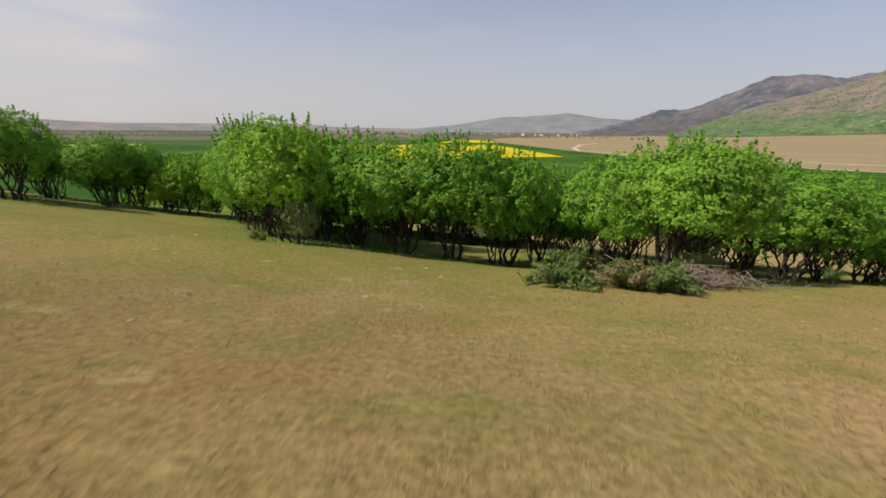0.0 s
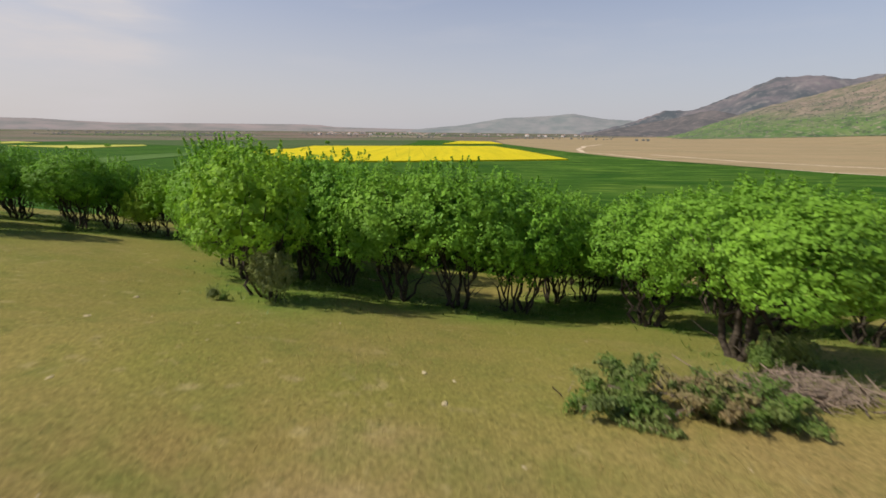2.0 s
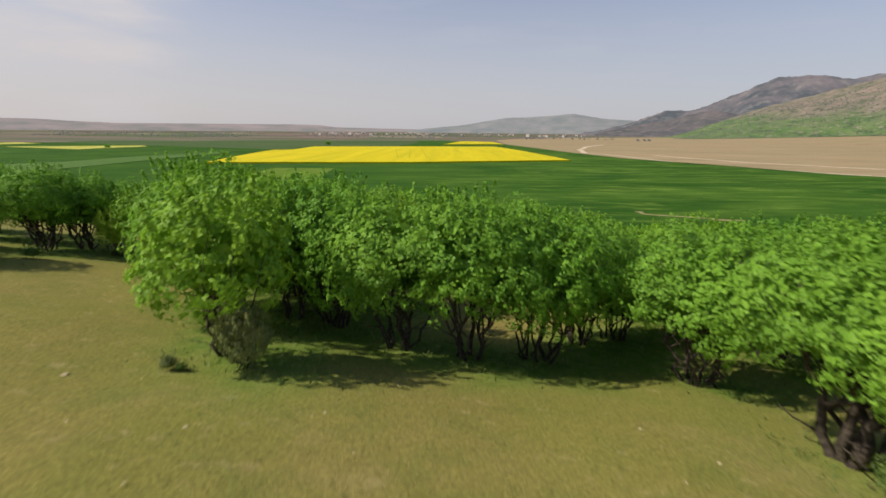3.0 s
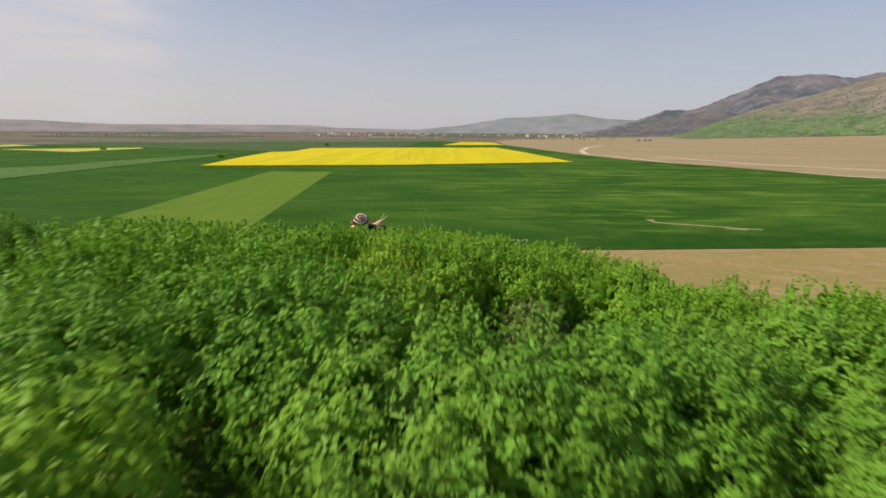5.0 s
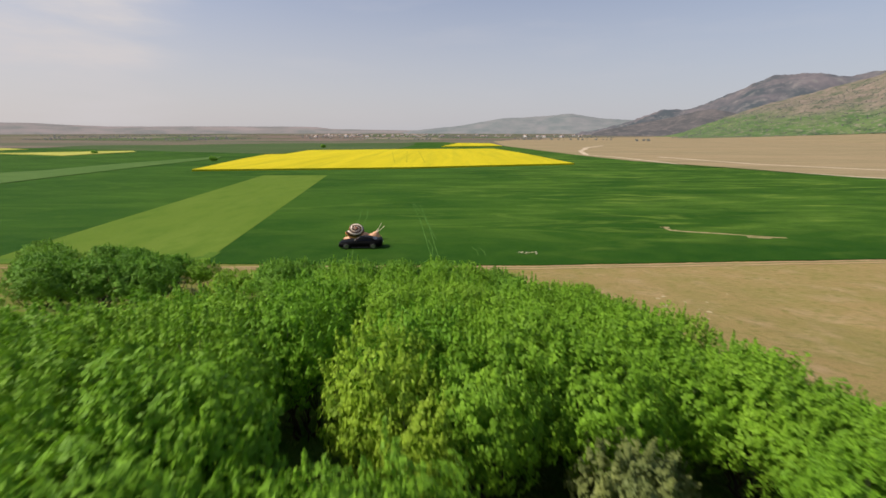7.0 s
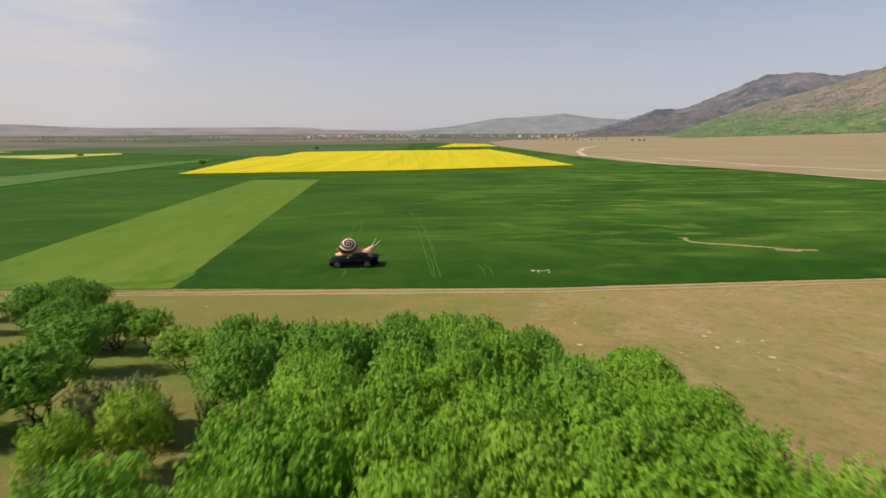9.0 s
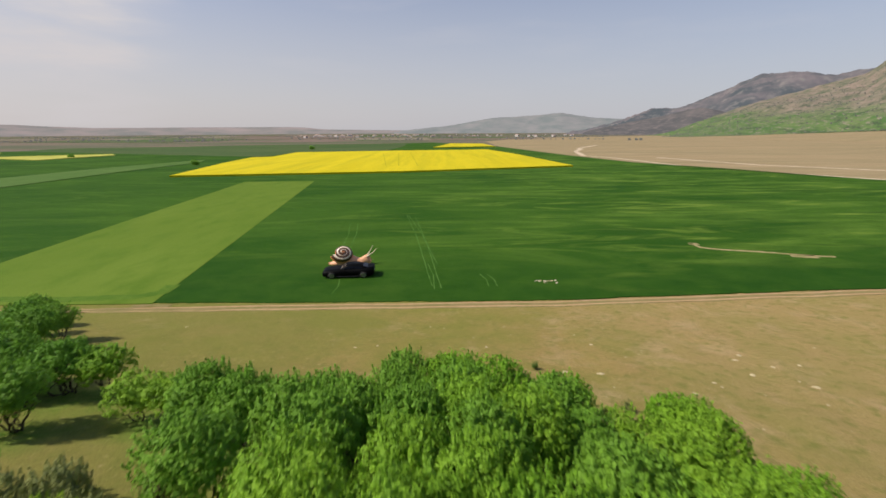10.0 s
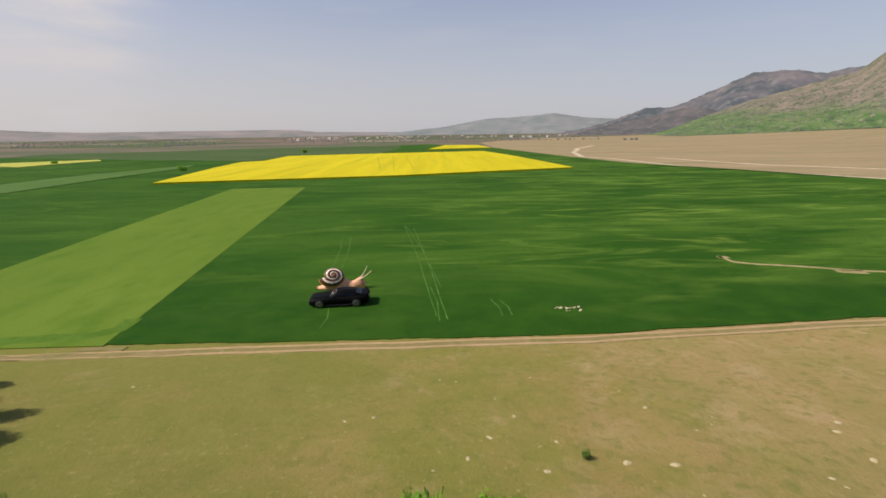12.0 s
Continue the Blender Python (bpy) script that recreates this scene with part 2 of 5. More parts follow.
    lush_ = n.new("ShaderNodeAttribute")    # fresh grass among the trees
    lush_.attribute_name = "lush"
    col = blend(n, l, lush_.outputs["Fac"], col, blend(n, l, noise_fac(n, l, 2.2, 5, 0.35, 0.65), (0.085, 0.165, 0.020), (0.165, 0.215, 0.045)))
    f = noise_fac(n, l, 17.0, 5, 0.3, 0.7, rough=0.7)
    dark = n.new("ShaderNodeMixRGB")
    dark.blend_type, dark.inputs["Fac"].default_value = "MULTIPLY", 0.85
    l.new(col, dark.inputs["Color1"])
    l.new(blend(n, l, f, (0.50, 0.49, 0.46), (1.46, 1.44, 1.38)), dark.inputs["Color2"])
    l.new(dark.outputs["Color"], b.inputs["Base Color"])
    add_bump(n, l, b, f, 0.3)
    return m


M_PASTURE = pasture()
M_WHEAT = wheat()
M_LIGHT = ground_like("pale_green_crop", (0.112, 0.178, 0.020), (0.138, 0.204, 0.027), (0.088, 0.158, 0.016), 0.05, 0.2, 6.0, 0.5, stretch=(1.1, 0.5, 1, -0.14))
M_PALE = ground_like("pale_far_crop", (0.083, 0.152, 0.034), (0.100, 0.166, 0.041), (0.070, 0.136, 0.028), 0.02, 0.1, 2.0, 0.2)
M_RAPE = ground_like("rape_flowers", (0.56, 0.455, 0.012), (0.63, 0.51, 0.016), (0.46, 0.40, 0.014), 0.03, 0.09, 3.0, 0.3, stretch=(1.6, 0.1, 1, -0.14))
M_FALLOW = ground_like("bare_fallow_soil", (0.325, 0.242, 0.134), (0.280, 0.222, 0.120), (0.365, 0.274, 0.156), 0.008, 0.03, 1.0, 0.2, stretch=(0.5, 2.0, 1, 0.2))
M_DIRT = ground_like("dirt_track", (0.45, 0.30, 0.160), (0.40, 0.265, 0.135), (0.49, 0.34, 0.19), 0.4, 1.5, 12.0, 0.5)
M_VERGE = ground_like("worn_road_verge", (0.255, 0.200, 0.085), (0.205, 0.185, 0.062), (0.31, 0.235, 0.11), 0.3, 1.2, 12.0, 0.5)
M_GULLY = ground_like("grassy_gully_soil", (0.36, 0.28, 0.14), (0.24, 0.22, 0.08), (0.44, 0.34, 0.19), 0.35, 1.2, 7.0, 0.5)
M_TRACK = ground_like("pale_dry_track", (0.58, 0.46, 0.32), (0.50, 0.39, 0.26), (0.64, 0.52, 0.38), 0.05, 0.2, 2.0, 0.2)
# Rape yellow paled in the colour to show haze over distant strips.
M_RAPE_FAR = ground_like("hazed_rape_flowers", (0.42, 0.40, 0.075), (0.50, 0.46, 0.10), (0.30, 0.33, 0.07), 0.02, 0.06, 1.0, 0.2)
M_TRAM = ground_like("trodden_wheat", (0.055, 0.13, 0.02), (0.10, 0.19, 0.04), (0.035, 0.10, 0.012), 0.35, 1.6, 9.0, 0.4)
M_FARLAND = ground_like("far_dry_land", (0.165, 0.135, 0.105), (0.085, 0.115, 0.055), (0.25, 0.17, 0.13), 0.0045, 0.011, 0.2, 0.2, stretch=(0.35, 1.8, 1))
M_RAPE_TRACK = ground_like("trodden_rape", (0.42, 0.37, 0.014), (0.35, 0.33, 0.014), (0.48, 0.41, 0.014), 0.05, 0.2, 2.0, 0.2)
M_STONE = plain("limestone", (0.46, 0.375, 0.215), 0.9, 0, 0.25, 9, 0.4)
M_BARK = plain("dark_bark", (0.075, 0.060, 0.045), 0.95, 0, 0.5, 14, 0.6)
M_DEADWOOD = plain("grey_dead_wood", (0.27, 0.205, 0.150), 0.95, 0, 0.45, 12, 0.4)
M_LEAF = leaf_material("hornbeam_leaves", (0.121, 0.270, 0.018), (0.236, 0.460, 0.034), (0.316, 0.484, 0.048), 0.36)
M_LEAF_DEEP = leaf_material("deep_green_hornbeam_leaves", (0.100, 0.238, 0.023), (0.208, 0.418, 0.044), (0.246, 0.424, 0.052), 0.36)
M_LEAF_DRY = leaf_material("dull_olive_leaves", (0.17, 0.215, 0.065), (0.32, 0.365, 0.125), (0.33, 0.345, 0.135), 0.42)
M_LEAF_CUT = leaf_material("cut_branch_leaves", (0.085, 0.17, 0.03), (0.21, 0.31, 0.075), (0.28, 0.28, 0.12), 0.45)
M_LEAF_WILLOW = leaf_material("yellowish_willow_leaves", (0.19, 0.33, 0.022), (0.38, 0.56, 0.050), (0.44, 0.56, 0.070), 0.40)
M_LEAF_WILTED = leaf_material("wilted_leaves", (0.15, 0.16, 0.06), (0.30, 0.25, 0.12), (0.32, 0.22, 0.13), 0.3)
M_GRASS = leaf_material("grass_blades", (0.25, 0.23, 0.07), (0.43, 0.34, 0.13), (0.48, 0.32, 0.16), 0.5)
def hillside():
    """Grass below, pinkish bare scree and scrub towards the top."""
    m, n, l, b = node_material("hazed_grassy_hillside", 1.0)
    co, sep, up = n.new("ShaderNodeTexCoord"), n.new("ShaderNodeSeparateXYZ"), n.new("ShaderNodeMapRange")
    l.new(co.outputs["Object"], sep.inputs["Vector"])
    l.new(sep.outputs["Z"], up.inputs["Value"])
    up.inputs["From Min"].default_value, up.inputs["From Max"].default_value = 30, 130
    up.inputs["To Min"].default_value, up.inputs["To Max"].default_value = -0.25, 0.75
    add = n.new("ShaderNodeMath")
    l.new(up.outputs["Result"], add.inputs[0])
    l.new(noise_fac(n, l, 0.010, 9, 0.25, 0.75, rough=0.75), add.inputs[1])
    sharp = n.new("ShaderNodeMapRange")
    sharp.inputs["From Min"].default_value, sharp.inputs["From Max"].default_value = 0.45, 0.85
    l.new(add.outputs["Value"], sharp.inputs["Value"])
    grass_ = blend(n, l, noise_fac(n, l, 0.02, 6, 0.35, 0.65), (0.050, 0.112, 0.022), (0.115, 0.165, 0.045))
    scree = blend(n, l, noise_fac(n, l, 0.02, 9, 0.42, 0.58, rough=0.8), (0.235, 0.170, 0.130), (0.095, 0.105, 0.058))
    col = blend(n, l, sharp.outputs["Result"], grass_, scree)
    col = blend(n, l, noise_fac(n, l, 0.028, 9, 0.52, 0.60, rough=0.85), col, (0.040, 0.060, 0.026))
    l.new(col, b.inputs["Base Color"])
    f = noise_fac(n, l, 0.07, 8, 0.53, 0.62, rough=0.8)
    col = blend(n, l, f, col, (0.235, 0.195, 0.140))
    l.new(col, b.inputs["Base Color"])
    # Weak grey emission over the whole hill takes the place of haze.
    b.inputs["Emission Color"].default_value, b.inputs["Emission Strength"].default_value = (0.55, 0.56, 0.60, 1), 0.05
    return m


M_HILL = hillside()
# Mountain and foothill: bluish-grey emission imitates the haze before them.
M_MOUNT = hazed_material("hazed_wooded_mountain", (0.022, 0.030, 0.028), (0.120, 0.092, 0.085), 0.0045, (0.47, 0.49, 0.58), 0.165, (0.150, 0.135, 0.110))
M_FOOTHILL = hazed_material("dark_scrub_foothill", (0.036, 0.036, 0.032), (0.080, 0.068, 0.060), 0.008, (0.49, 0.48, 0.53), 0.145, (0.125, 0.098, 0.085))
# Hill and plateau: base tones greyed for haze, on top of the emission.
M_FARHILL = hazed_material("hazy_hill", (0.085, 0.098, 0.085), (0.165, 0.150, 0.135), 0.005, (0.51, 0.53, 0.58), 0.225, (0.13, 0.13, 0.115))
M_PLATEAU = hazed_material("hazy_plateau", (0.095, 0.098, 0.085), (0.20, 0.155, 0.14), 0.004, (0.56, 0.53, 0.54), 0.215, (0.15, 0.125, 0.11))
# Leaves do not shine: this emission lightens far trees as haze would.
M_FARTREE = hazed_material("hazed_far_leaves", (0.075, 0.082, 0.050), (0.11, 0.11, 0.07), 0.05, (0.52, 0.5, 0.5), 0.19)
M_PLASTER = plain("white_house_plaster", (0.56, 0.54, 0.51), 0.9, 0, 0.15, 0.4)
M_TILES = plain("red_roof_tiles", (0.40, 0.30, 0.25), 0.9, 0, 0.3, 0.5)
M_PAINT = plain("black_car_paint", (0.003, 0.003, 0.003), 0.5, 0.0, 0.3, 3)
M_PAINT.node_tree.nodes["Principled BSDF"].inputs["Specular IOR Level"].default_value = 0.05
M_TYRE = plain("black_rubber", (0.012, 0.012, 0.012), 0.85, 0, 0.3, 10)
M_RIM = plain("grey_alloy", (0.26, 0.26, 0.27), 0.4, 1.0, 0.2, 10)
M_GLASS = plain("tinted_car_glass", (0.004, 0.004, 0.005), 0.12, 0.0, 0.1, 3)
M_GLASS.node_tree.nodes["Principled BSDF"].inputs["Specular IOR Level"].default_value = 0.2
M_LAMP = plain("clear_lamp_glass", (0.32, 0.33, 0.34), 0.15, 0, 0.1, 6)
M_TAIL = plain("red_lamp_glass", (0.16, 0.008, 0.008), 0.2, 0, 0.1, 6)
M_PLATE = plain("white_plate", (0.65, 0.65, 0.63), 0.5, 0, 0.05, 6)
M_SHELL = plain("cream_shell", (0.86, 0.70, 0.52), 0.45, 0, 0.15, 2)
M_BAND = plain("brown_shell_band", (0.100, 0.045, 0.022), 0.4, 0, 0.4, 2)
M_RUST = plain("rust_shell_band", (0.70, 0.27, 0.075), 0.45, 0, 0.3, 2)
M_FEELER = plain("cream_feeler", (0.62, 0.50, 0.33), 0.6, 0, 0.1, 3)
M_SNAIL = plain("tan_body", (0.68, 0.34, 0.17), 0.55, 0, 0.25, 3, 0.4)
M_LITTER = plain("white_litter", (0.60, 0.49, 0.34), 0.7, 0, 0.35, 6)


# ---- mesh helpers ----
def put_mesh(name, verts, faces, materials, parent=None, label="", slots=None, smooth=False):
    me = bpy.data.meshes.new(name)
    me.from_pydata([tuple(v) for v in verts], [], faces)
    for mt in (materials if isinstance(materials, (list, tuple)) else [materials]):
        me.materials.append(mt)
    if slots is not None:
        me.polygons.foreach_set("material_index", slots)
    if smooth:
        me.polygons.foreach_set("use_smooth", [True] * len(me.polygons))
    me.update()
    ob = new(name, me)
    if parent:
        ob.parent = parent
    if label:
        tagged(ob, label)
    return ob


def part(name, bm, material, parent, label="", smooth=False):
    """One bmesh as one mesh object under a thing or a part."""
    me = bpy.data.meshes.new(name)
    bm.to_mesh(me)
    bm.free()
    me.materials.append(material)
    if smooth:
        me.polygons.foreach_set("use_smooth", [True] * len(me.polygons))
    ob = new(name, me)
    ob.parent = parent
    if label:
        tagged(ob, label)
    return ob


def bm_box(sx, sy, sz, cx=0, cy=0, cz=0, bevel=0.0, rot=None):
    bm = bmesh.new()
    m = Matrix.Translation((cx, cy, cz)) @ (rot or Matrix()) @ Matrix.Diagonal((sx, sy, sz, 1))
    bmesh.ops.create_cube(bm, size=1, matrix=m)
    if bevel:
        bmesh.ops.bevel(bm, geom=bm.edges[:], offset=bevel, segments=2, affect="EDGES")
    return bm


def tube(points, radii, sides=6):
    """Verts and faces of a tapered tube along points."""
    verts, faces = [], []
    for i, p in enumerate(points):
        a = points[min(i + 1, len(points) - 1)] - points[max(i - 1, 0)]
        a = a / (np.linalg.norm(a) + 1e-9)
        u = np.cross(a, (0.31, 0.9, 0.23))
        u /= np.linalg.norm(u) + 1e-9
        v = np.cross(a, u)
        for k in range(sides):
            w = 2 * math.pi * k / sides
            verts.append(p + radii[i] * (math.cos(w) * u + math.sin(w) * v))
    for i in range(len(points) - 1):
        for k in range(sides):
            q = (k + 1) % sides
            faces.append((i * sides + k, i * sides + q, (i + 1) * sides + q, (i + 1) * sides + k))
    faces.append(tuple(range((len(points) - 1) * sides, len(points) * sides)))
    return verts, faces


def join(pieces):
    verts, faces = [], []
    for v, f in pieces:
        o = len(verts)
        verts.extend(v)
        faces.extend(tuple(i + o for i in q) for q in f)
    return verts, faces


# ---- the lie of the land ----
LAND_Y = [-120, -60, -37, -33, -30, -25, -22, -10, 6.7, 15, 20.7, 24, 30, 36, 41, 45]
LAND_Z = [30, 20.7, 16.3, 15.3, 14.8, 13.4, 12.6, 10.4, 6.9, 5.05, 3.65, 3.1, 2.0, 0.85, 0.1, 0]
TILT_Y = [-45, -33, -25, -13, 6.7, 15, 21, 41]
TILT = [0.08, 0.09, 0.125, 0.105, 0.08, 0.06, 0.04, 0]
EAST_Y = [-40, -18, -8, 6.7, 15, 21, 41]
EAST = [0.03, 0.045, 0.07, 0.08, 0.06, 0.04, 0]


def land(x, y):
    """Height of the ground: a pasture slope that runs down to a plain at 0."""
    d = min(40, max(-60, x)) - 6
    return float(np.interp(y, LAND_Y, LAND_Z) - (np.interp(y, TILT_Y, TILT) if d < 0 else np.interp(y, EAST_Y, EAST)) * d)


def lumps(x, y):
    fade = min(1.0, max(0.0, (40 - y) / 8))
    return 0.10 * fade * noise.noise((x * 0.35, y * 0.35, 1.7)) + 0.03 * fade * noise.noise((x * 1.3, y * 1.3, 4.1))


def axis(dense_lo, dense_hi, step, far):
    a = list(np.arange(dense_lo, dense_hi + 0.01, step))
    s, v = step, dense_hi
    while v < far:
        s *= 1.25
        v += s
        a.append(v)
    s, v = step, dense_lo
    while v > -far:
        s *= 1.25
        v -= s
        a.insert(0, v)
    return a


# ---- where the trees stand: x, y and height ----
WEST_GROVE = [(-16.4, -12.2, 3.3), (-14.1, -14.8, 3.8), (-13.4, -13.4, 3.7), (-21.8, -10.4, 3.6), (-17.6, -9.2, 3.3), (-10.3, -13.4, 3.3), (-18.8, -13, 3.6), (-14.7, -19.4, 4), (-18.5, -17.5, 4.2), (-8.3, -12.4, 3.8), (-12.3, -12.2, 3.4), (-23, -15, 4.1), (-19, -21.5, 4.1)]
FRONT_ROW = [(1.1, -21.5, 4.4), (3.2, -22.9, 4.2), (0.0, -25.5, 3.5), (5.1, -23.2, 4.3), (7, -22.5, 4.2), (8.7, -20.6, 4), (-1.5, -23, 3.9)]
EAST_ROW = [(10.2, -19.8, 3.4), (10.7, -24, 3.8), (14.4, -21.4, 4.2), (15.4, -23.4, 4.1), (16, -25, 3.6), (17.7, -24.4, 3.3), (19.5, -24, 3.1), (21.5, -23, 3.2), (24, -22.5, 4.5), (27, -22, 4.5), (30, -21, 4.5), (33, -20, 4.4), (13, -18.8, 3.9), (17.4, -18.4, 4.2), (20.1, -17.2, 4.5), (22.4, -18.7, 4.3)]
THICKET_SOUTH = [(6.9, -11.6, 4.5), (10.6, -15.7, 3.7), (18.4, -14.1, 3.8), (13.4, -8.4, 3.5), (2.1, -10.9, 4.4), (-2.7, -13.2, 4.2), (-5.1, -11.9, 4), (12.2, -12.9, 3.3), (-5.8, -9.6, 3.9), (14.7, -16.6, 4.1), (-1.5, -15.8, 4.3), (-4.1, -14.9, 4.2), (9, -8.6, 4.5), (-6.9, -14.1, 4), (5.8, -9.1, 4.5), (12.8, -15.2, 3.6), (14.4, -13.2, 3.8), (3.3, -9.1, 4.4), (13.9, -11, 3.2), (-3.4, -10.1, 4), (16.9, -16, 3.8), (11.5, -11.4, 4), (12, -9.6, 3.9), (4.7, -10.9, 4.6), (-7.9, -10.3, 3.4), (-5.9, -16.2, 4), (-1.4, -10.1, 4.4), (-6.6, -12.6, 4), (3.9, -12.4, 4.3), (9.4, -10.6, 4.0), (-3, -20.8, 4.2), (-0.4, -21.2, 3.9), (2.0, -17.4, 3.8), (0.5, -18.8, 3.9), (-1.1, -18.3, 4.1), (-3.4, -17.5, 4.3)]
THICKET_MIDDLE = [(6.8, -4.1, 4.4), (-3.4, -3.7, 4), (3.7, -4.9, 4.4), (0.2, -0.6, 4.2), (4.1, -0.5, 4.3), (1.3, -7, 4.4), (9.1, -1.4, 4.1), (12.3, -1.1, 2.5), (1.1, -4.8, 4.3), (-2.2, -0.8, 4.1), (12.3, -5.2, 4.1), (6.9, -1.3, 4.4), (-5.5, -7, 3.8), (9, -4.9, 4.2), (5.3, -6.4, 4.3), (-1.9, -5.3, 4.1), (3.1, -2.5, 4.4), (10.3, -6.6, 4.2), (10.2, 0.5, 3.9), (2.3, 1, 4.3), (-0.9, -3.3, 4.3), (10.9, -3.1, 4.1), (-2.6, -7.3, 4)]
THICKET_NORTH = [(-0.7, 11.5, 3.6), (1.9, 10.9, 3.8), (-7.2, 7, 3.6), (12.4, 9, 3), (12.2, 5.8, 3.5), (2.3, 5.8, 4.3), (6.8, 1.8, 4.2), (4, 9.6, 4), (0, 5.2, 4.1), (-0.9, 8.3, 3.9), (-2.3, 6.3, 3.8), (6.7, 5.1, 3.6), (2, 8, 4.2), (0.1, 2.2, 4.2), (-5.1, 6.3, 3.7), (2.6, 3.5, 4.4), (9.7, 3.4, 3.8), (6.4, 7.6, 4), (-3.3, 4.1, 4), (4.5, 4.9, 4.3), (9.3, 7.4, 2.8), (12.2, 1.7, 3.4), (-3.9, 8, 3.5), (-3.4, 1.2, 3.9), (-6.8, 2.4, 3.8), (6.9, 9.4, 3.5), (12.3, 7.4, 3.4)]
LOWER_WEST = [(-9.6, 8.3, 3.5), (-16.5, 0.6, 3.3), (-14.4, 1.5, 3.4), (-18.3, -0.6, 3.2), (-17.7, 12.6, 2.8), (-19.8, 12.2, 3), (-18.2, 7.8, 3.2), (-22.4, 11.4, 3.1), (-32.2, 25.5, 3.2), (-33.2, 23.4, 3.4), (-36.5, 27.5, 3.2), (-30.2, 21.6, 3.5), (-39.5, 31.5, 3.1), (-24, 5.5, 3), (-21.5, 3, 3.1), (-26.5, 9, 3.2), (-23.6, 13.2, 3.1), (-40, 22, 3.7), (-45, 27, 3.4), (-28.8, 16.5, 3.5), (-33, 15, 3.4), (-11.9, 9.2, 2.4), (-13.8, 9.6, 2.4)]
SLENDER = {(0.0, -25.5), (-10.3, -13.4), (-8.3, -12.4)}
TREES = WEST_GROVE + FRONT_ROW + EAST_ROW + THICKET_SOUTH + THICKET_MIDDLE + THICKET_NORTH + LOWER_WEST + [(10.6, -28.2, 3.6)]


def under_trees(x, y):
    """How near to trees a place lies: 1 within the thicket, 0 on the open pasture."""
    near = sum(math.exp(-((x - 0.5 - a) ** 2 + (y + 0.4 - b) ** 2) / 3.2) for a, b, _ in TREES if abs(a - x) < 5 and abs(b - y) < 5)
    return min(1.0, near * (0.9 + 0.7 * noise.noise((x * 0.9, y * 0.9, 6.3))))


gx, gy = axis(-40, 40, 0.6, 4600), axis(-46, 48, 0.6, 4600)
gv = [(x, y, land(x, y) + lumps(x, y)) for y in gy for x in gx]
gf = [(j * len(gx) + i, j * len(gx) + i + 1, (j + 1) * len(gx) + i + 1, (j + 1) * len(gx) + i) for j in range(len(gy) - 1) for i in range(len(gx) - 1)]
gs = [1 if gy[f[0] // len(gx)] > 60 else 0 for f in gf]
ground = put_mesh("ground", gv, gf, [M_PASTURE, M_FARLAND], slots=gs, smooth=True)
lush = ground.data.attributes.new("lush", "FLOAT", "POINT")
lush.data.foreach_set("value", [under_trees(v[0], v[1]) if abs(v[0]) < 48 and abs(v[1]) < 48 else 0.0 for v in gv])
tagged(ground, "dry yellow-green pasture slope running down to a wide plain", "ground", kind="structure")


def slab(name, outline, top, material, label, category, kind="structure", base=-0.05, grow=0.0):
    """A field: a flat sheet of crop with sides, its outline given in metres."""
    bm = bmesh.new()
    low = [bm.verts.new((x, y, base)) for x, y in outline]
    up = [bm.verts.new((x, y, top)) for x, y in outline]
    bm.faces.new(up)
    for i in range(len(outline)):
        k = (i + 1) % len(outline)
        bm.faces.new((low[i], low[k], up[k], up[i]))
    bmesh.ops.recalc_face_normals(bm, faces=bm.faces[:])
    me = bpy.data.meshes.new(name)
    bm.to_mesh(me)
    bm.free()
    me.materials.append(material)
    return tagged(new(name, me), label, category, kind=kind)


def ribbon(name, line, width, top, material, label, category, depth=0.06, wobble=0.0, kind="structure", seed=3):
    """A strip along a line, laid a little above what it crosses, with sunken edges."""
    pts = []
    for (ax, ay), (bx, by) in zip(line, line[1:]):
        k = max(1, int(math.hypot(bx - ax, by - ay) / 1.0)) if math.hypot(bx - ax, by - ay) < 80 else 12
        pts += [(ax + (bx - ax) * i / k, ay + (by - ay) * i / k) for i in range(k)]
    pts.append(line[-1])
    verts, faces = [], []
    for i, (x, y) in enumerate(pts):
        a, b = pts[max(0, i - 1)], pts[min(len(pts) - 1, i + 1)]
        d = math.hypot(b[0] - a[0], b[1] - a[1])
        nx, ny = -(b[1] - a[1]) / d, (b[0] - a[0]) / d
        off = wobble * noise.noise((x * 0.15, y * 0.15, seed))
        w = width * (1 + 0.35 * noise.noise((x * 0.4, y * 0.4, seed + 5))) / 2
        for s, dz in ((-1.0, -depth), (-0.8, 0), (0.8, 0), (1.0, -depth)):
            px, py = x + nx * (off + s * w), y + ny * (off + s * w)
            verts.append((px, py, top(px, py) + dz))
        if i:
            o = i * 4
            faces += [(o - 4 + k, o + k, o + k + 1, o - 3 + k) for k in range(3)]
    ob = put_mesh(name, verts, faces, material, smooth=True)
    return tagged(ob, label, category, kind=kind)


# ---- fields on the plain ----
WHEAT = 0.12
EDGE = [(-120, 43.5), (-34.8, 43.7), (-15, 43.6), (16, 43.9), (26.5, 44.9), (52, 46.9), (140, 53)]
ragged = []
for x in np.arange(-120, 140, 0.7):
    y = float(np.interp(x, [e[0] for e in EDGE], [e[1] for e in EDGE]))
    ragged.append((float(x), y + 0.22 * noise.noise((x * 0.9, 3.1, 0)) + 0.25 * noise.noise((x * 0.17, 8.1, 0))))
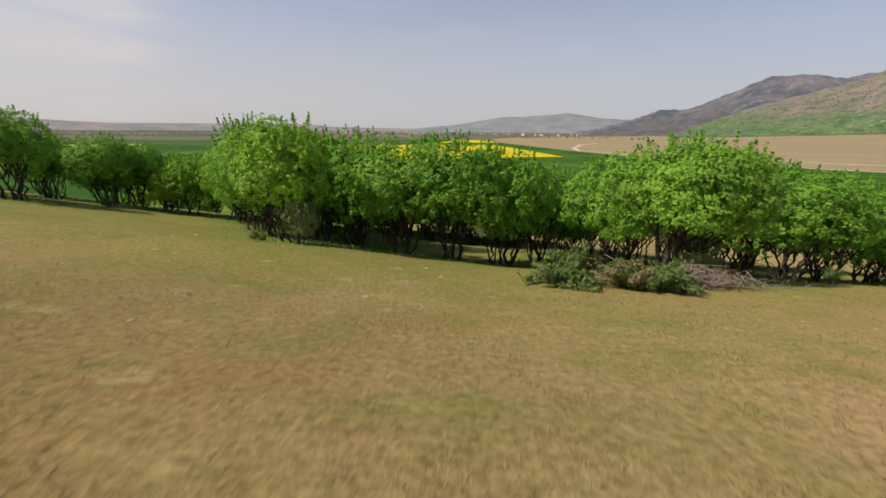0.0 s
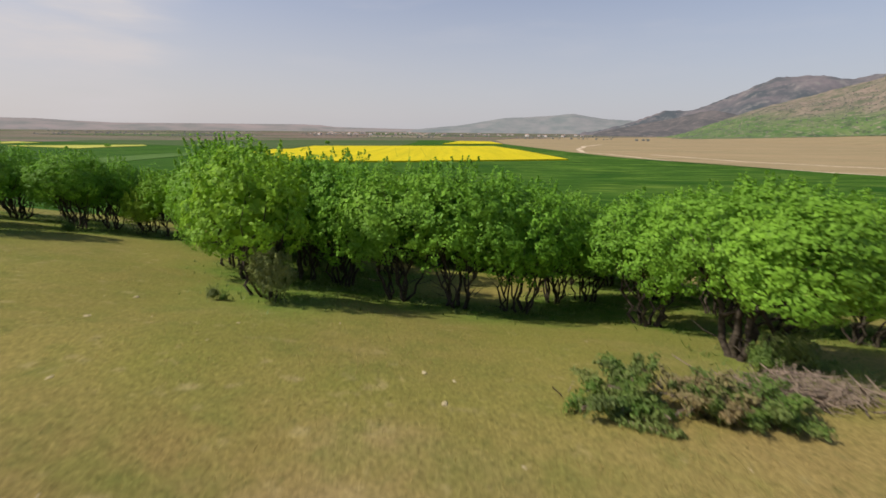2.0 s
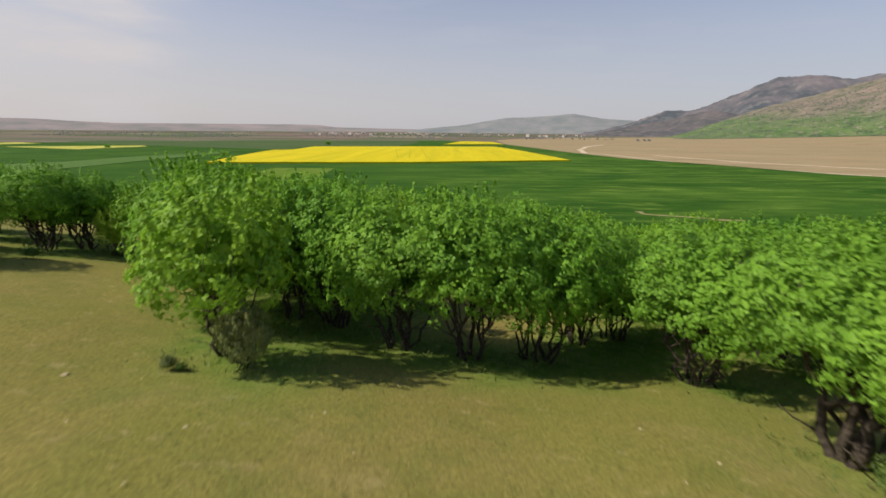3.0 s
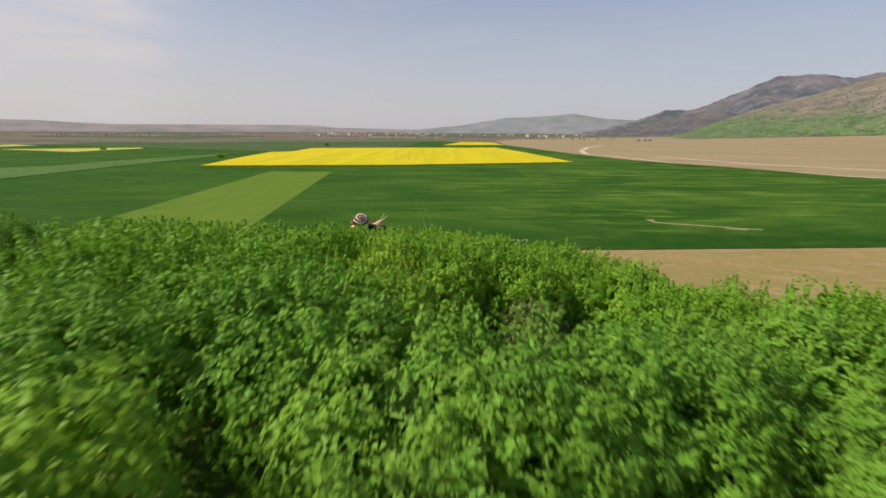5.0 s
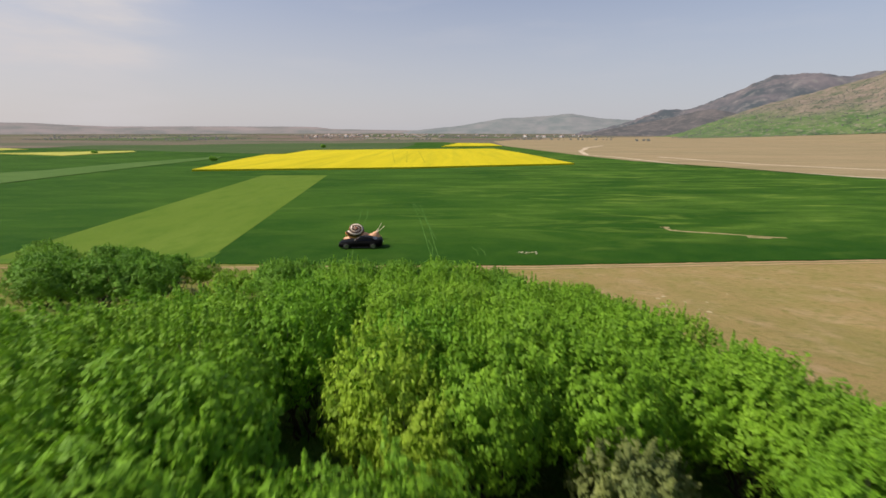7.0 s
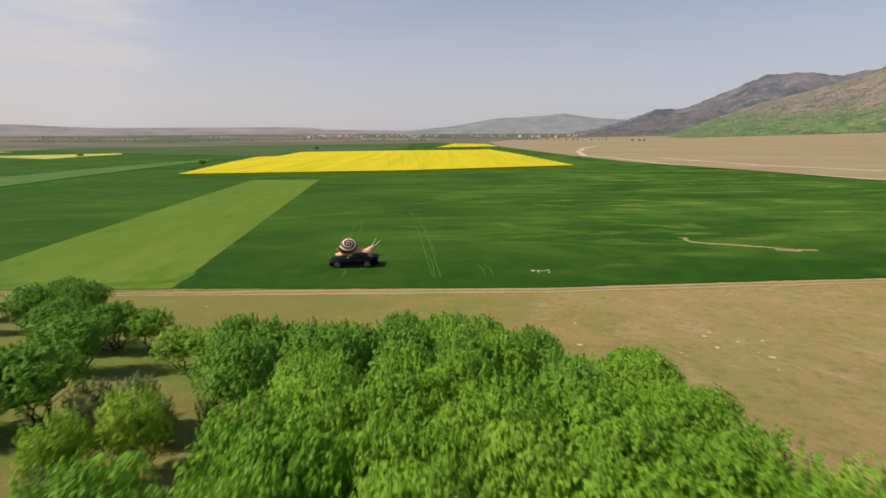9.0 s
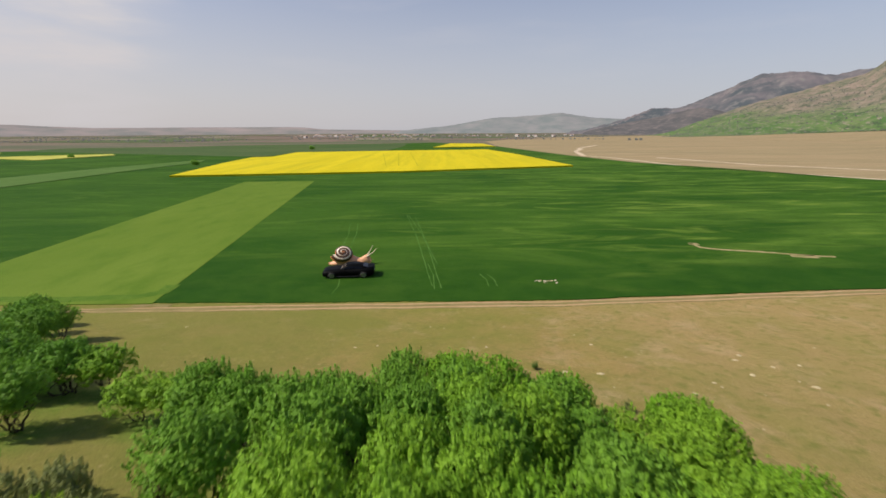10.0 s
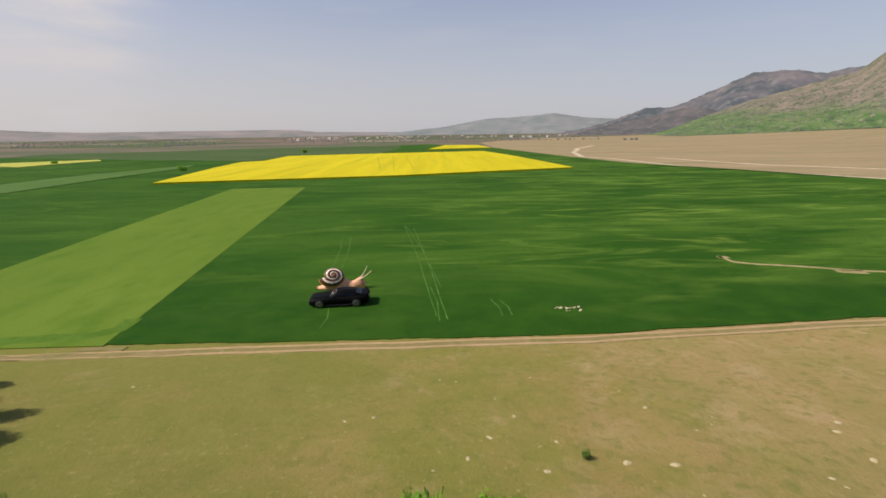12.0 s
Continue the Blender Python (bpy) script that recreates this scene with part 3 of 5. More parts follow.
# Wheat green with distance haze mixed into its colour.
M_WHEAT_HAZED = ground_like("hazed_far_wheat", (0.055, 0.100, 0.030), (0.075, 0.115, 0.040), (0.095, 0.115, 0.045), 0.008, 0.03, 0.5, 0.2, stretch=(0.4, 1.6, 1))
slab("wheat_field", ragged + [(140, 53), (330, 62), (189, 181), (163, 238), (131, 294), (112, 383), (79, 604), (-11, 818), (-191, 740), (-298, 735), (-392, 662), (-520, 618), (-503, 520), (-760, 470), (-900, 120), (-500, 30)],
     WHEAT, M_WHEAT, "dark green young wheat field with streaky paler patches", "wheat field")
slab("pale_crop_strip", [(-55.3, 184.8), (-85.7, 184.9), (-75.2, 72.4), (-72, 43.0), (-36.4, 43.4)], WHEAT + 0.03, M_LIGHT, "pale lime-green strip of young crop", "crop strip")
# Sheet over the far wheat, its dull colour imitating haze.
slab("hazed_wheat", [(-520, 612), (-392, 656), (-298, 728), (-191, 734), (-60, 770), (-52, 640), (-60, 478), (-148, 449), (-158, 380), (-310, 440), (-503, 516)], WHEAT + 0.10, M_WHEAT_HAZED, "far wheat dulled to grey-green for haze, towards the village", "crop field")
slab("rape_field", [(-132, 206), (-149, 300), (-155.5, 358), (-142, 368.5), (-147, 446), (-50, 472), (53, 492), (69, 382), (80.3, 257), (-20.6, 224)], 1.0, M_RAPE, "bright yellow rapeseed field in full flower", "rape field")
slab("far_rape_field", [(-9.5, 562), (15.6, 736), (67, 716), (73, 590)], 1.1, M_RAPE, "small bright yellow rapeseed field beyond", "rape field")
slab("side_rape_field", [(-352, 357), (-320, 345), (-309.5, 415), (-328, 437), (-420, 380)], 0.6, M_RAPE_FAR, "thin yellow rapeseed strip between green fields", "rape field")
slab("side_rape_field", [(-520, 420), (-480, 410), (-470, 470), (-530, 500)], 0.6, M_RAPE_FAR, "thin distant yellow rapeseed strip", "rape field")
slab("pale_far_strip", [(-260, 140), (-176, 140), (-177, 235), (-174, 313), (-185, 341), (-207, 262), (-212, 205)], 0.35, M_PALE, "pale green far strip of crop", "crop strip")
slab("fallow_field", [(330, 62), (189, 181), (163, 238), (131, 294), (112, 383), (79, 604), (90, 900), (240, 1250), (760, 1640), (1150, 1560), (1500, 1100), (1700, 500), (1200, 60)], 0.06, M_FALLOW, "bare pale brown fallow field", "fallow field")

frng = np.random.default_rng(41)
M_FAR_GREEN = ground_like("far_green_crop", (0.075, 0.115, 0.045), (0.10, 0.135, 0.055), (0.13, 0.13, 0.07), 0.004, 0.01, 0.2, 0.2)
M_FAR_RED = ground_like("far_reddish_soil", (0.21, 0.145, 0.115), (0.19, 0.145, 0.115), (0.17, 0.14, 0.10), 0.004, 0.01, 0.2, 0.2)
M_FAR_DUN = ground_like("far_dun_stubble", (0.27, 0.225, 0.16), (0.22, 0.185, 0.13), (0.16, 0.15, 0.09), 0.004, 0.01, 0.2, 0.2)
for i in range(34):
    az, r = radians(frng.uniform(-50, 8)), frng.uniform(950, 3000)
    w, d, s = frng.uniform(60, 260), frng.uniform(40, 190), frng.uniform(-0.4, 0.4)
    x, y = r * math.sin(az), r * math.cos(az)
    mat, word = ((M_FAR_GREEN, "green crop"), (M_FAR_DUN, "dun stubble"), (M_FAR_GREEN, "green crop"), (M_FAR_RED, "reddish ploughed soil"))[i % 4]
    slab("far_field", [(x - w, y - d + s * w), (x + w, y - d - s * w), (x + w * 0.8, y + d - s * w), (x - w * 1.1, y + d + s * w)], 0.10 + 0.012 * i, mat, "distant hazy field of " + word, "field")

RAPE_LINES = [((-32, 255), (-54, 411)), ((-24.7, 257.4), (-40.9, 426.5)), ((-13.3, 259.2), (-30, 433.4))]
for a, b in RAPE_LINES:
    ribbon("rape_wheel_track", [a, b], 0.6, lambda x, y: 1.03, M_RAPE_TRACK, "dark wheel track through the flowering rape", "wheel track", 0.02, 0.0)
on_wheat = lambda x, y: WHEAT + 0.008
on_fallow = lambda x, y: 0.12
ROAD = [(-130, 36.5), (-90, 39), (-45, 40.9), (-28, 41.5), (-15.3, 41.95), (1.4, 42.3), (16, 42.6), (26.5, 43.6), (40, 44.7), (52, 45.6), (90, 48.6), (140, 52), (330, 60)]
ribbon("dirt_road", ROAD, 2.0, lambda x, y: land(x, y) + 0.09, M_VERGE, "grassy middle strip of a pale two-rut dirt road", "dirt road", 0.12, 0.2)
for off in (-0.60, 0.60):
    ribbon("wheel_rut", [(x, y + off) for x, y in ROAD], 0.42, lambda x, y: land(x, y) + 0.115, M_DIRT, "pale worn wheel rut of the dirt road", "wheel rut", 0.03, 0.2)
ribbon("far_track", [(122.6, 371), (136.6, 344), (150, 248), (191, 183.5), (300, 90)], 4.0, on_fallow, M_TRACK, "pale dirt track along the edge of the fallow field", "dirt track", 0.01)
ribbon("far_track", [(172, 342), (197, 264), (233, 225), (330, 150)], 5.0, on_fallow, M_TRACK, "pale dirt track across the fallow field", "dirt track", 0.01)
ribbon("far_track", [(122.6, 371), (139, 449), (164, 512), (166, 529), (224, 633)], 5.0, on_fallow, M_TRACK, "pale winding dirt track across the fallow field", "dirt track", 0.01)
TRAMS = [((-7.9, 103.5), (-0.3, 49.5)), ((-5.6, 101), (1.0, 48.6)), ((-20.7, 93), (-17.6, 68)), ((-18.9, 93), (-16.2, 70)), ((7.0, 54.8), (7.8, 49.3)), ((8.2, 54.6), (9.0, 49.4)), ((-14.3, 52.9), (-13.9, 46.6)), ((-7.4, 103), (0.4, 60)), ((-1.2, 60), (0.1, 48.2))]
for a, b in TRAMS:
    ribbon("wheel_track", [a, ((a[0] + b[0]) / 2 + 0.4, (a[1] + b[1]) / 2), b], 0.17, on_wheat, M_TRAM, "thin pale wheel track pressed into the wheat", "wheel track", 0.006, 0.12, seed=int(a[1]))
ribbon("bare_gully", [(49.3, 73), (49.9, 69.6), (53, 68.2), (58, 66.8), (62.5, 64.8), (66, 63.8), (69.4, 63.0)], 0.9, on_wheat, M_GULLY, "narrow bare soil gully in the wheat", "gully", 0.006, 0.6)
ribbon("bare_patch", [(49.2, 72.6), (50.0, 72.3), (50.8, 72.4)], 1.5, on_wheat, M_GULLY, "bare soil patch in the wheat", "bare patch", 0.006, seed=4)
ribbon("bare_patch", [(62.3, 64.1), (64, 63.5), (66.2, 63.1)], 2.1, on_wheat, M_GULLY, "bare soil patch in the wheat", "bare patch", 0.006)
M_MARGIN = ground_like("weedy_crop_margin", (0.085, 0.158, 0.019), (0.105, 0.178, 0.023), (0.066, 0.138, 0.015), 0.2, 0.9, 6.0, 0.5)
ribbon("crop_margin", [(-78, 44.6), (-60, 44.9), (-46, 45.2), (-40, 45.9), (-37.6, 47.6), (-37.9, 50.5)], 2.1, lambda x, y: WHEAT + 0.045, M_MARGIN, "darker weedy margin of the pale crop strip", "crop margin", 0.02, 0.5)
ribbon("corner_patch", [(-38.5, 42.6), (-36.2, 42.9), (-33.6, 42.6)], 1.0, lambda x, y: land(x, y) + 0.08, M_VERGE, "bare soil patch at the corner of the crop strip", "bare patch", 0.03)


# ---- hills in the distance ----
def hill(name, stops, near, far, material, label, rough, seed, foot=((0, 0.0),), tail=0.35):
    """A range seen from the plain: (bearing in degrees, height angle in degrees) of its crest, from the near foot to the far crest."""
    azs = np.arange(stops[0][0], stops[-1][0] + 0.01, 0.2)
    rows = 34
    verts, faces = [], []
    for az in azs:
        e = math.tan(radians(np.interp(az, [s[0] for s in stops], [s[1] for s in stops])))
        base = float(np.interp(az, [s[0] for s in foot], [s[1] for s in foot]))
        for j in range(rows):
            f = j / (rows - 1)
            r = near + (far - near) * f
            x, y = r * math.sin(radians(az)), r * math.cos(radians(az))
            crest = far - (far - near) * tail
            k = (r - near) / (crest - near)
            top = 22 + crest * e
            h = base + (top - base) * (k ** 0.8 if k < 1 else max(0.0, 1 - (k - 1) * 1.2))
            wav = noise.fractal((x * 0.0035, y * 0.0035, seed), 0.9, 2.1, 5)
            env = math.sin(math.pi * min(1, k)) if k < 1 else 0.0
            h += rough * wav * (0.25 + env) * min(1, max(0.0, k * 3))
            h += rough * 0.22 * noise.fractal((x * 0.022, y * 0.022, seed), 0.7, 2.0, 4) * min(1, max(0.0, k * 3))
            verts.append((x, y, h - 2.0 if j == 0 else h))
    for i in range(len(azs) - 1):
        for j in range(rows - 1):
            faces.append((i * rows + j, (i + 1) * rows + j, (i + 1) * rows + j + 1, i * rows + j + 1))
    return tagged(put_mesh(name, verts, faces, material, smooth=True), label, "hill", kind="structure")


FOOT = ((18, -1.0), (26.6, 0.3), (33.9, 6.0), (45.4, 19.0), (60, 28), (75, 24))
hill("fallow_rise", [(18, -0.98), (26.6, -0.88), (33.9, -0.62), (45.4, -0.12), (60, 0.2), (75, 0.0)], 1050, 1700, M_FALLOW, "pale brown fallow land rising gently to the hill", 0.4, 2.0, ((0, 0.05),), 0.2)
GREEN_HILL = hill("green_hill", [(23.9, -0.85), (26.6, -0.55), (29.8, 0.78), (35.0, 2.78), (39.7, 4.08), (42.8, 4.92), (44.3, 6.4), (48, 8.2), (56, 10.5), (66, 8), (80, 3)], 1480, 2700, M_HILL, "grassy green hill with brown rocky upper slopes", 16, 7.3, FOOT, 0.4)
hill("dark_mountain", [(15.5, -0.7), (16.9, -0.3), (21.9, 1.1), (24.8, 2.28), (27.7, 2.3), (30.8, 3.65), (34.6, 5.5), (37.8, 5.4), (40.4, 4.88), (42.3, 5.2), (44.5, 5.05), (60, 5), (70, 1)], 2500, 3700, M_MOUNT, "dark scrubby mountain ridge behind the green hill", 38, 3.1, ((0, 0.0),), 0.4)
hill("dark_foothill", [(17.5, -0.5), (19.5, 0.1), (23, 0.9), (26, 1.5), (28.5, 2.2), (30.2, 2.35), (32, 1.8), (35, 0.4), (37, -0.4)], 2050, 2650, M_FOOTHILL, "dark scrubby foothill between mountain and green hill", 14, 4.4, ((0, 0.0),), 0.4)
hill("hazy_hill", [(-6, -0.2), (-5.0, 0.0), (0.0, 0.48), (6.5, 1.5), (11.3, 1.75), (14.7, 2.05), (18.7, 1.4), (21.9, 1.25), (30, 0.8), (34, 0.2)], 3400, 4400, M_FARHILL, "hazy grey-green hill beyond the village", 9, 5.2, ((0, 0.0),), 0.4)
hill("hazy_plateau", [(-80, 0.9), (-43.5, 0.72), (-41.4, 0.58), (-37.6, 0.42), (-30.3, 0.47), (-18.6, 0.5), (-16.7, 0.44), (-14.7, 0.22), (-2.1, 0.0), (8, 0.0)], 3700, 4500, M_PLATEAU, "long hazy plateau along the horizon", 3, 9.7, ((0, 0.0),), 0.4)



# ---- trees ----
def leaf_sheet(centres, normals, size, rng, long=1.5, along=None, small=False):
    """One folded leaf at each place: its four corners and a quad; a small leaf is a plain wedge."""
    c, nrm = np.asarray(centres), np.asarray(normals)
    nrm = nrm / (np.linalg.norm(nrm, axis=1, keepdims=True) + 1e-9)
    t = np.cross(nrm, rng.normal(size=c.shape)) if along is None else along - nrm * np.sum(along * nrm, axis=1, keepdims=True)
    t /= np.linalg.norm(t, axis=1, keepdims=True) + 1e-9
    s = np.cross(nrm, t)
    k = (size * rng.uniform(0.7, 1.3, len(c)))[:, None]
    if small:
        v = np.stack([c - t * k * long * 0.55, c + t * k * long * 0.35 + s * k * 0.56, c + t * k * long * 0.35 - s * k * 0.56], 1)
        return v.reshape(-1, 3), np.arange(len(c) * 3).reshape(-1, 3)
    v = np.stack([c - t * k * long / 2, c + s * k / 2 + nrm * k * 0.14, c + t * k * long / 2 - nrm * k * 0.1, c - s * k / 2 + nrm * k * 0.14], 1)
    faces = np.arange(len(c) * 4).reshape(-1, 4)
    return v.reshape(-1, 3), faces


def unit(v):
    return v / (np.linalg.norm(v, axis=-1, keepdims=True) + 1e-9)


def crown_leaves(rng, centre, radii, boughs, tufts, per, size, low=-0.6, shoots=16):
    """Boughs bulge out of the crown; each is set with tufts, and each tuft spreads its leaves like a small umbrella."""
    cs, ns, ts, ks = [], [], [], []
    mean = float(np.mean(radii))
    ends = []
    made = 0
    while made < boughs:
        u = unit(rng.normal(size=3))
        if u[2] < low:
            continue
        # keep the boughs apart, so that dark gaps stay between them
        if made and min(np.linalg.norm(u - e) for e in ends) < 0.30 and rng.uniform() < 0.85:
            continue
        ends.append(u)
        made += 1
        reach = rng.uniform(0.48, 0.78) + 0.06 * max(0.0, u[2])
        c = centre + u * radii * reach
        rb = mean * (0.20 + 0.22 * rng.uniform() ** 1.3) * (1.12 - 0.35 * (reach - 0.5) / 0.3)
        n_ = int(tufts * (rb / (0.33 * mean)) ** 2)
        v = unit(rng.normal(size=(n_ * 3, 3)))
        v = v[(v @ u > -0.25) & (v[:, 2] > -0.75)][:n_]
        p = c + v * rb * (rng.uniform(0.78, 1.08, (len(v), 1)) + 0.14 * (rng.uniform(size=(len(v), 1)) > 0.9)) * np.array((1, 1, rng.uniform(0.95, 1.6)))
        axes = unit(0.75 * v + 0.55 * u + np.array((0, 0, 0.30)) + rng.normal(size=v.shape) * 0.2)
        for q, a in zip(p, axes):
            k = max(5, int(per * rng.uniform(0.7, 1.3)))
            d = unit(np.cross(a, rng.normal(size=(k, 3))))
            f = rng.uniform(0.25, 1.0, (k, 1))
            spread = rng.uniform(0.10, 0.17)
            cs.append(q + d * f * spread + a * (0.10 - f * 0.12) * rng.uniform(0.4, 1.2, (k, 1)))
            ns.append(a * 0.9 + d * f * 0.5 + rng.normal(size=(k, 3)) * 0.25)
            ts.append(d * 0.8 - a * 0.3)
            ks.append(np.full(k, size))
    # leaves on the inner twigs
    n_ = 420
    u = unit(rng.normal(size=(n_, 3)))
    p = centre + u * radii * (rng.uniform(0.05, 0.30, (n_, 1)) ** 0.5)
    cs.append(p)
    ns.append(u + rng.normal(size=(n_, 3)) * 0.6)
    ts.append(rng.normal(size=(n_, 3)))
    ks.append(np.full(n_, 0.20))
    # leafy branch tips that stand upright out of the outline
    for _ in range(shoots):
        u = rng.normal(size=3)
        u[2] = abs(u[2]) * 1.2 + 0.15
        u = unit(u)
        p = centre + u * radii * rng.uniform(0.72, 0.90)
        ln = rng.uniform(0.28, 0.46) + 0.20 * rng.uniform() ** 4
        k = int(30 * ln / 0.35)
        f = rng.uniform(size=(k, 1)) ** 0.85
        d = unit(rng.normal(size=(k, 3)) * np.array((1, 1, 0.5)))
        cs.append(p + f * (u * 0.40 + np.array((0, 0, 0.90))) * ln + d * 0.15 * (1.04 - f) * rng.uniform(0.5, 1, (k, 1)))
        ns.append(d * 0.9 + u * 0.4 + np.array((0, 0, 0.45)) + rng.normal(size=(k, 3)) * 0.25)
        ts.append(d * 0.6 + np.array((0, 0, 0.7)))
        ks.append(np.full(k, size))
    return leaf_sheet(np.concatenate(cs), np.concatenate(ns), np.concatenate(ks), rng, 1.6, np.concatenate(ts), True)


def stems_mesh(rng, count, fork, centre, radii, thick):
    """Several crooked stems from one foot, each forking into limbs that reach the crown."""
    pieces = []
    for s in range(count):
        a = 2 * math.pi * (s + rng.uniform(0, 0.7)) / count
        lean = rng.uniform(0.15, 0.62)
        foot = np.array((math.cos(a) * 0.18, math.sin(a) * 0.18, -0.25))
        top = np.array((math.cos(a) * lean * 1.3, math.sin(a) * lean * 1.3, fork * rng.uniform(0.8, 1.15)))
        k = 6
        pts = [foot + (top - foot) * i / k + np.append(rng.normal(size=2) * 0.06 * (i not in (0,)), 0) for i in range(k + 1)]
        r0 = thick * rng.uniform(0.6, 1.2)
        pieces.append(tube(np.array(pts), [r0 * (1.35 if i == 0 else 1 - 0.5 * i / k) for i in range(k + 1)], 6))
        for b in range(3):
            u = rng.normal(size=3)
            u[2] = abs(u[2]) * 0.6 + 0.1
            u[:2] += np.array((math.cos(a), math.sin(a))) * 0.7
            u /= np.linalg.norm(u)
            end = centre + u * radii * 0.8
            st = pts[-1 - int(rng.integers(0, 3))]
            mid = (st + end) / 2 + rng.normal(size=3) * 0.12
            pieces.append(tube(np.array([st, (st + mid) / 2 + rng.normal(size=3) * 0.04, mid, end]), [r0 * 0.5, r0 * 0.4, r0 * 0.28, r0 * 0.1], 4))
        # a thin dead side twig low on the stem
        st = pts[int(rng.integers(2, 5))]
        w = a + rng.normal() * 0.9
        end = st + np.array((math.cos(w) * 0.5, math.sin(w) * 0.5, rng.uniform(0.05, 0.45)))
        pieces.append(tube(np.array([st, (st + end) / 2 + rng.normal(size=3) * 0.06, end]), [r0 * 0.28, r0 * 0.2, r0 * 0.08], 3))
    return join(pieces)


def make_tree(seed, height, radius, stems, leaf, boughs=36, tufts=27, per=12, size=0.066, fork=1.15, label="", low=-0.55, thick=0.055, name="tree", category="tree", shoots=52):
    rng = np.random.default_rng(seed)
    tree = tagged(new(name), label, category, "trees of the thicket")
    rz = (height - fork * 0.72) / 2
    centre = np.array((0, 0, height - rz - 0.06))
    radii = np.array((radius, radius * rng.uniform(0.9, 1.06), rz))
    v, f = stems_mesh(rng, stems, fork, centre, radii, thick)
    put_mesh("trunk", v, f, M_BARK, tree, smooth=True)
    v, f = crown_leaves(rng, centre, radii, boughs, tufts, per, size, low, shoots)
    put_mesh("crown", v, f.tolist(), leaf, tree)
    return tree


GREEN = "bushy green hornbeam with several dark crooked stems"
KINDS = [
    make_tree(11, 4.0, 1.75, 5, M_LEAF_DEEP, label=GREEN, shoots=92),
    make_tree(12, 4.0, 1.85, 7, M_LEAF, label=GREEN, shoots=92, boughs=40),
    make_tree(13, 4.0, 1.65, 6, M_LEAF_DEEP, label=GREEN, shoots=92, fork=1.3),
    make_tree(14, 4.0, 1.95, 7, M_LEAF, label=GREEN, shoots=92, boughs=40),
]
SLIM = make_tree(15, 4.0, 1.45, 3, M_LEAF, label="slender young green hornbeam with thin stems", boughs=22)
FINE = [
    make_tree(31, 4.0, 1.75, 8, M_LEAF_DEEP, label=GREEN, tufts=33, per=15, size=0.052, fork=1.25, low=-0.8),
    make_tree(32, 4.0, 1.85, 9, M_LEAF_DEEP, label=GREEN, boughs=40, tufts=33, per=15, size=0.052, fork=1.2, low=-0.8),
    make_tree(33, 4.0, 1.7, 8, M_LEAF_DEEP, label=GREEN, tufts=33, per=15, size=0.052, fork=1.35, low=-0.75),
]
NEAR = [
    make_tree(41, 4.0, 1.8, 5, M_LEAF, label=GREEN, shoots=66, tufts=31, per=14, size=0.059),
    make_tree(42, 4.0, 1.9, 6, M_LEAF, label=GREEN, shoots=66, boughs=40, tufts=31, per=14, size=0.059),
    make_tree(43, 4.0, 1.8, 6, M_LEAF, label=GREEN, shoots=66, fork=1.3, tufts=31, per=14, size=0.059),
    make_tree(44, 4.0, 2.0, 7, M_LEAF, label=GREEN, shoots=66, boughs=42, tufts=31, per=14, size=0.059),
]
BIG = make_tree(16, 3.6, 1.75, 7, M_LEAF_DEEP, label="broad low green hornbeam with a thick forked trunk", boughs=46, tufts=44, per=17, size=0.046, shoots=80, fork=1.4, low=-0.55, thick=0.075)
DRY = make_tree(21, 2.6, 1.2, 6, M_LEAF_DRY, label="dull olive-brown shrub with sparse leaves", boughs=30, tufts=26, per=10, fork=0.55, thick=0.03, low=-0.8, name="shrub", category="shrub", size=0.062)
WILLOWY = make_tree(23, 3.8, 1.3, 5, M_LEAF_WILLOW, label="yellowish green small tree with fine upright twigs", boughs=30, tufts=26, per=13, fork=0.8, thick=0.04, low=-0.8, size=0.054, shoots=70)
LOW = make_tree(22, 1.1, 0.7, 5, M_LEAF_CUT, label="low green shrub in the dry grass", boughs=14, tufts=12, per=8, fork=0.2, thick=0.02, low=-0.6, name="low_shrub", category="shrub", size=0.05, shoots=8)
used = set()


def plant(kind, x, y, scale=1.0, turn=0.0, wide=1.0, label=""):
    m = Matrix.Translation((x, y, land(x, y) + lumps(x, y))) @ pose(0, 0, 0, 0, 0, turn) @ Matrix.Diagonal((scale * wide, scale * wide, scale, 1))
    if kind.name in used:
        ob = copy_thing(kind, m)
        ob.matrix_basis = m
    else:
        kind.matrix_basis = m
        used.add(kind.name)
        ob = kind
    return tagged(ob, label) if label else ob


trng = np.random.default_rng(5)
for rows, kinds in ((WEST_GROVE, FINE), (FRONT_ROW, FINE), (EAST_ROW, FINE), (THICKET_SOUTH, NEAR), (THICKET_MIDDLE, NEAR), (THICKET_NORTH, KINDS), (LOWER_WEST, KINDS[::2])):
    for i, (x, y, h) in enumerate(rows):
        kind = SLIM if h < 3.0 or (x, y) in SLENDER else kinds[(i * 7 + int(trng.integers(0, 2))) % len(kinds)]
        plant(kind, x, y, h / (3.72 if rows in (THICKET_SOUTH, THICKET_MIDDLE, THICKET_NORTH) else 3.85), trng.uniform(0, 360), trng.uniform(0.95, 1.1) * (1.15 if x < -12 else 0.93 if rows in (THICKET_SOUTH, THICKET_MIDDLE, THICKET_NORTH) else 1.12) / (h / 4.0) ** 0.5)
plant(BIG, 10.8, -27.9, 0.97, 30, 1.25)

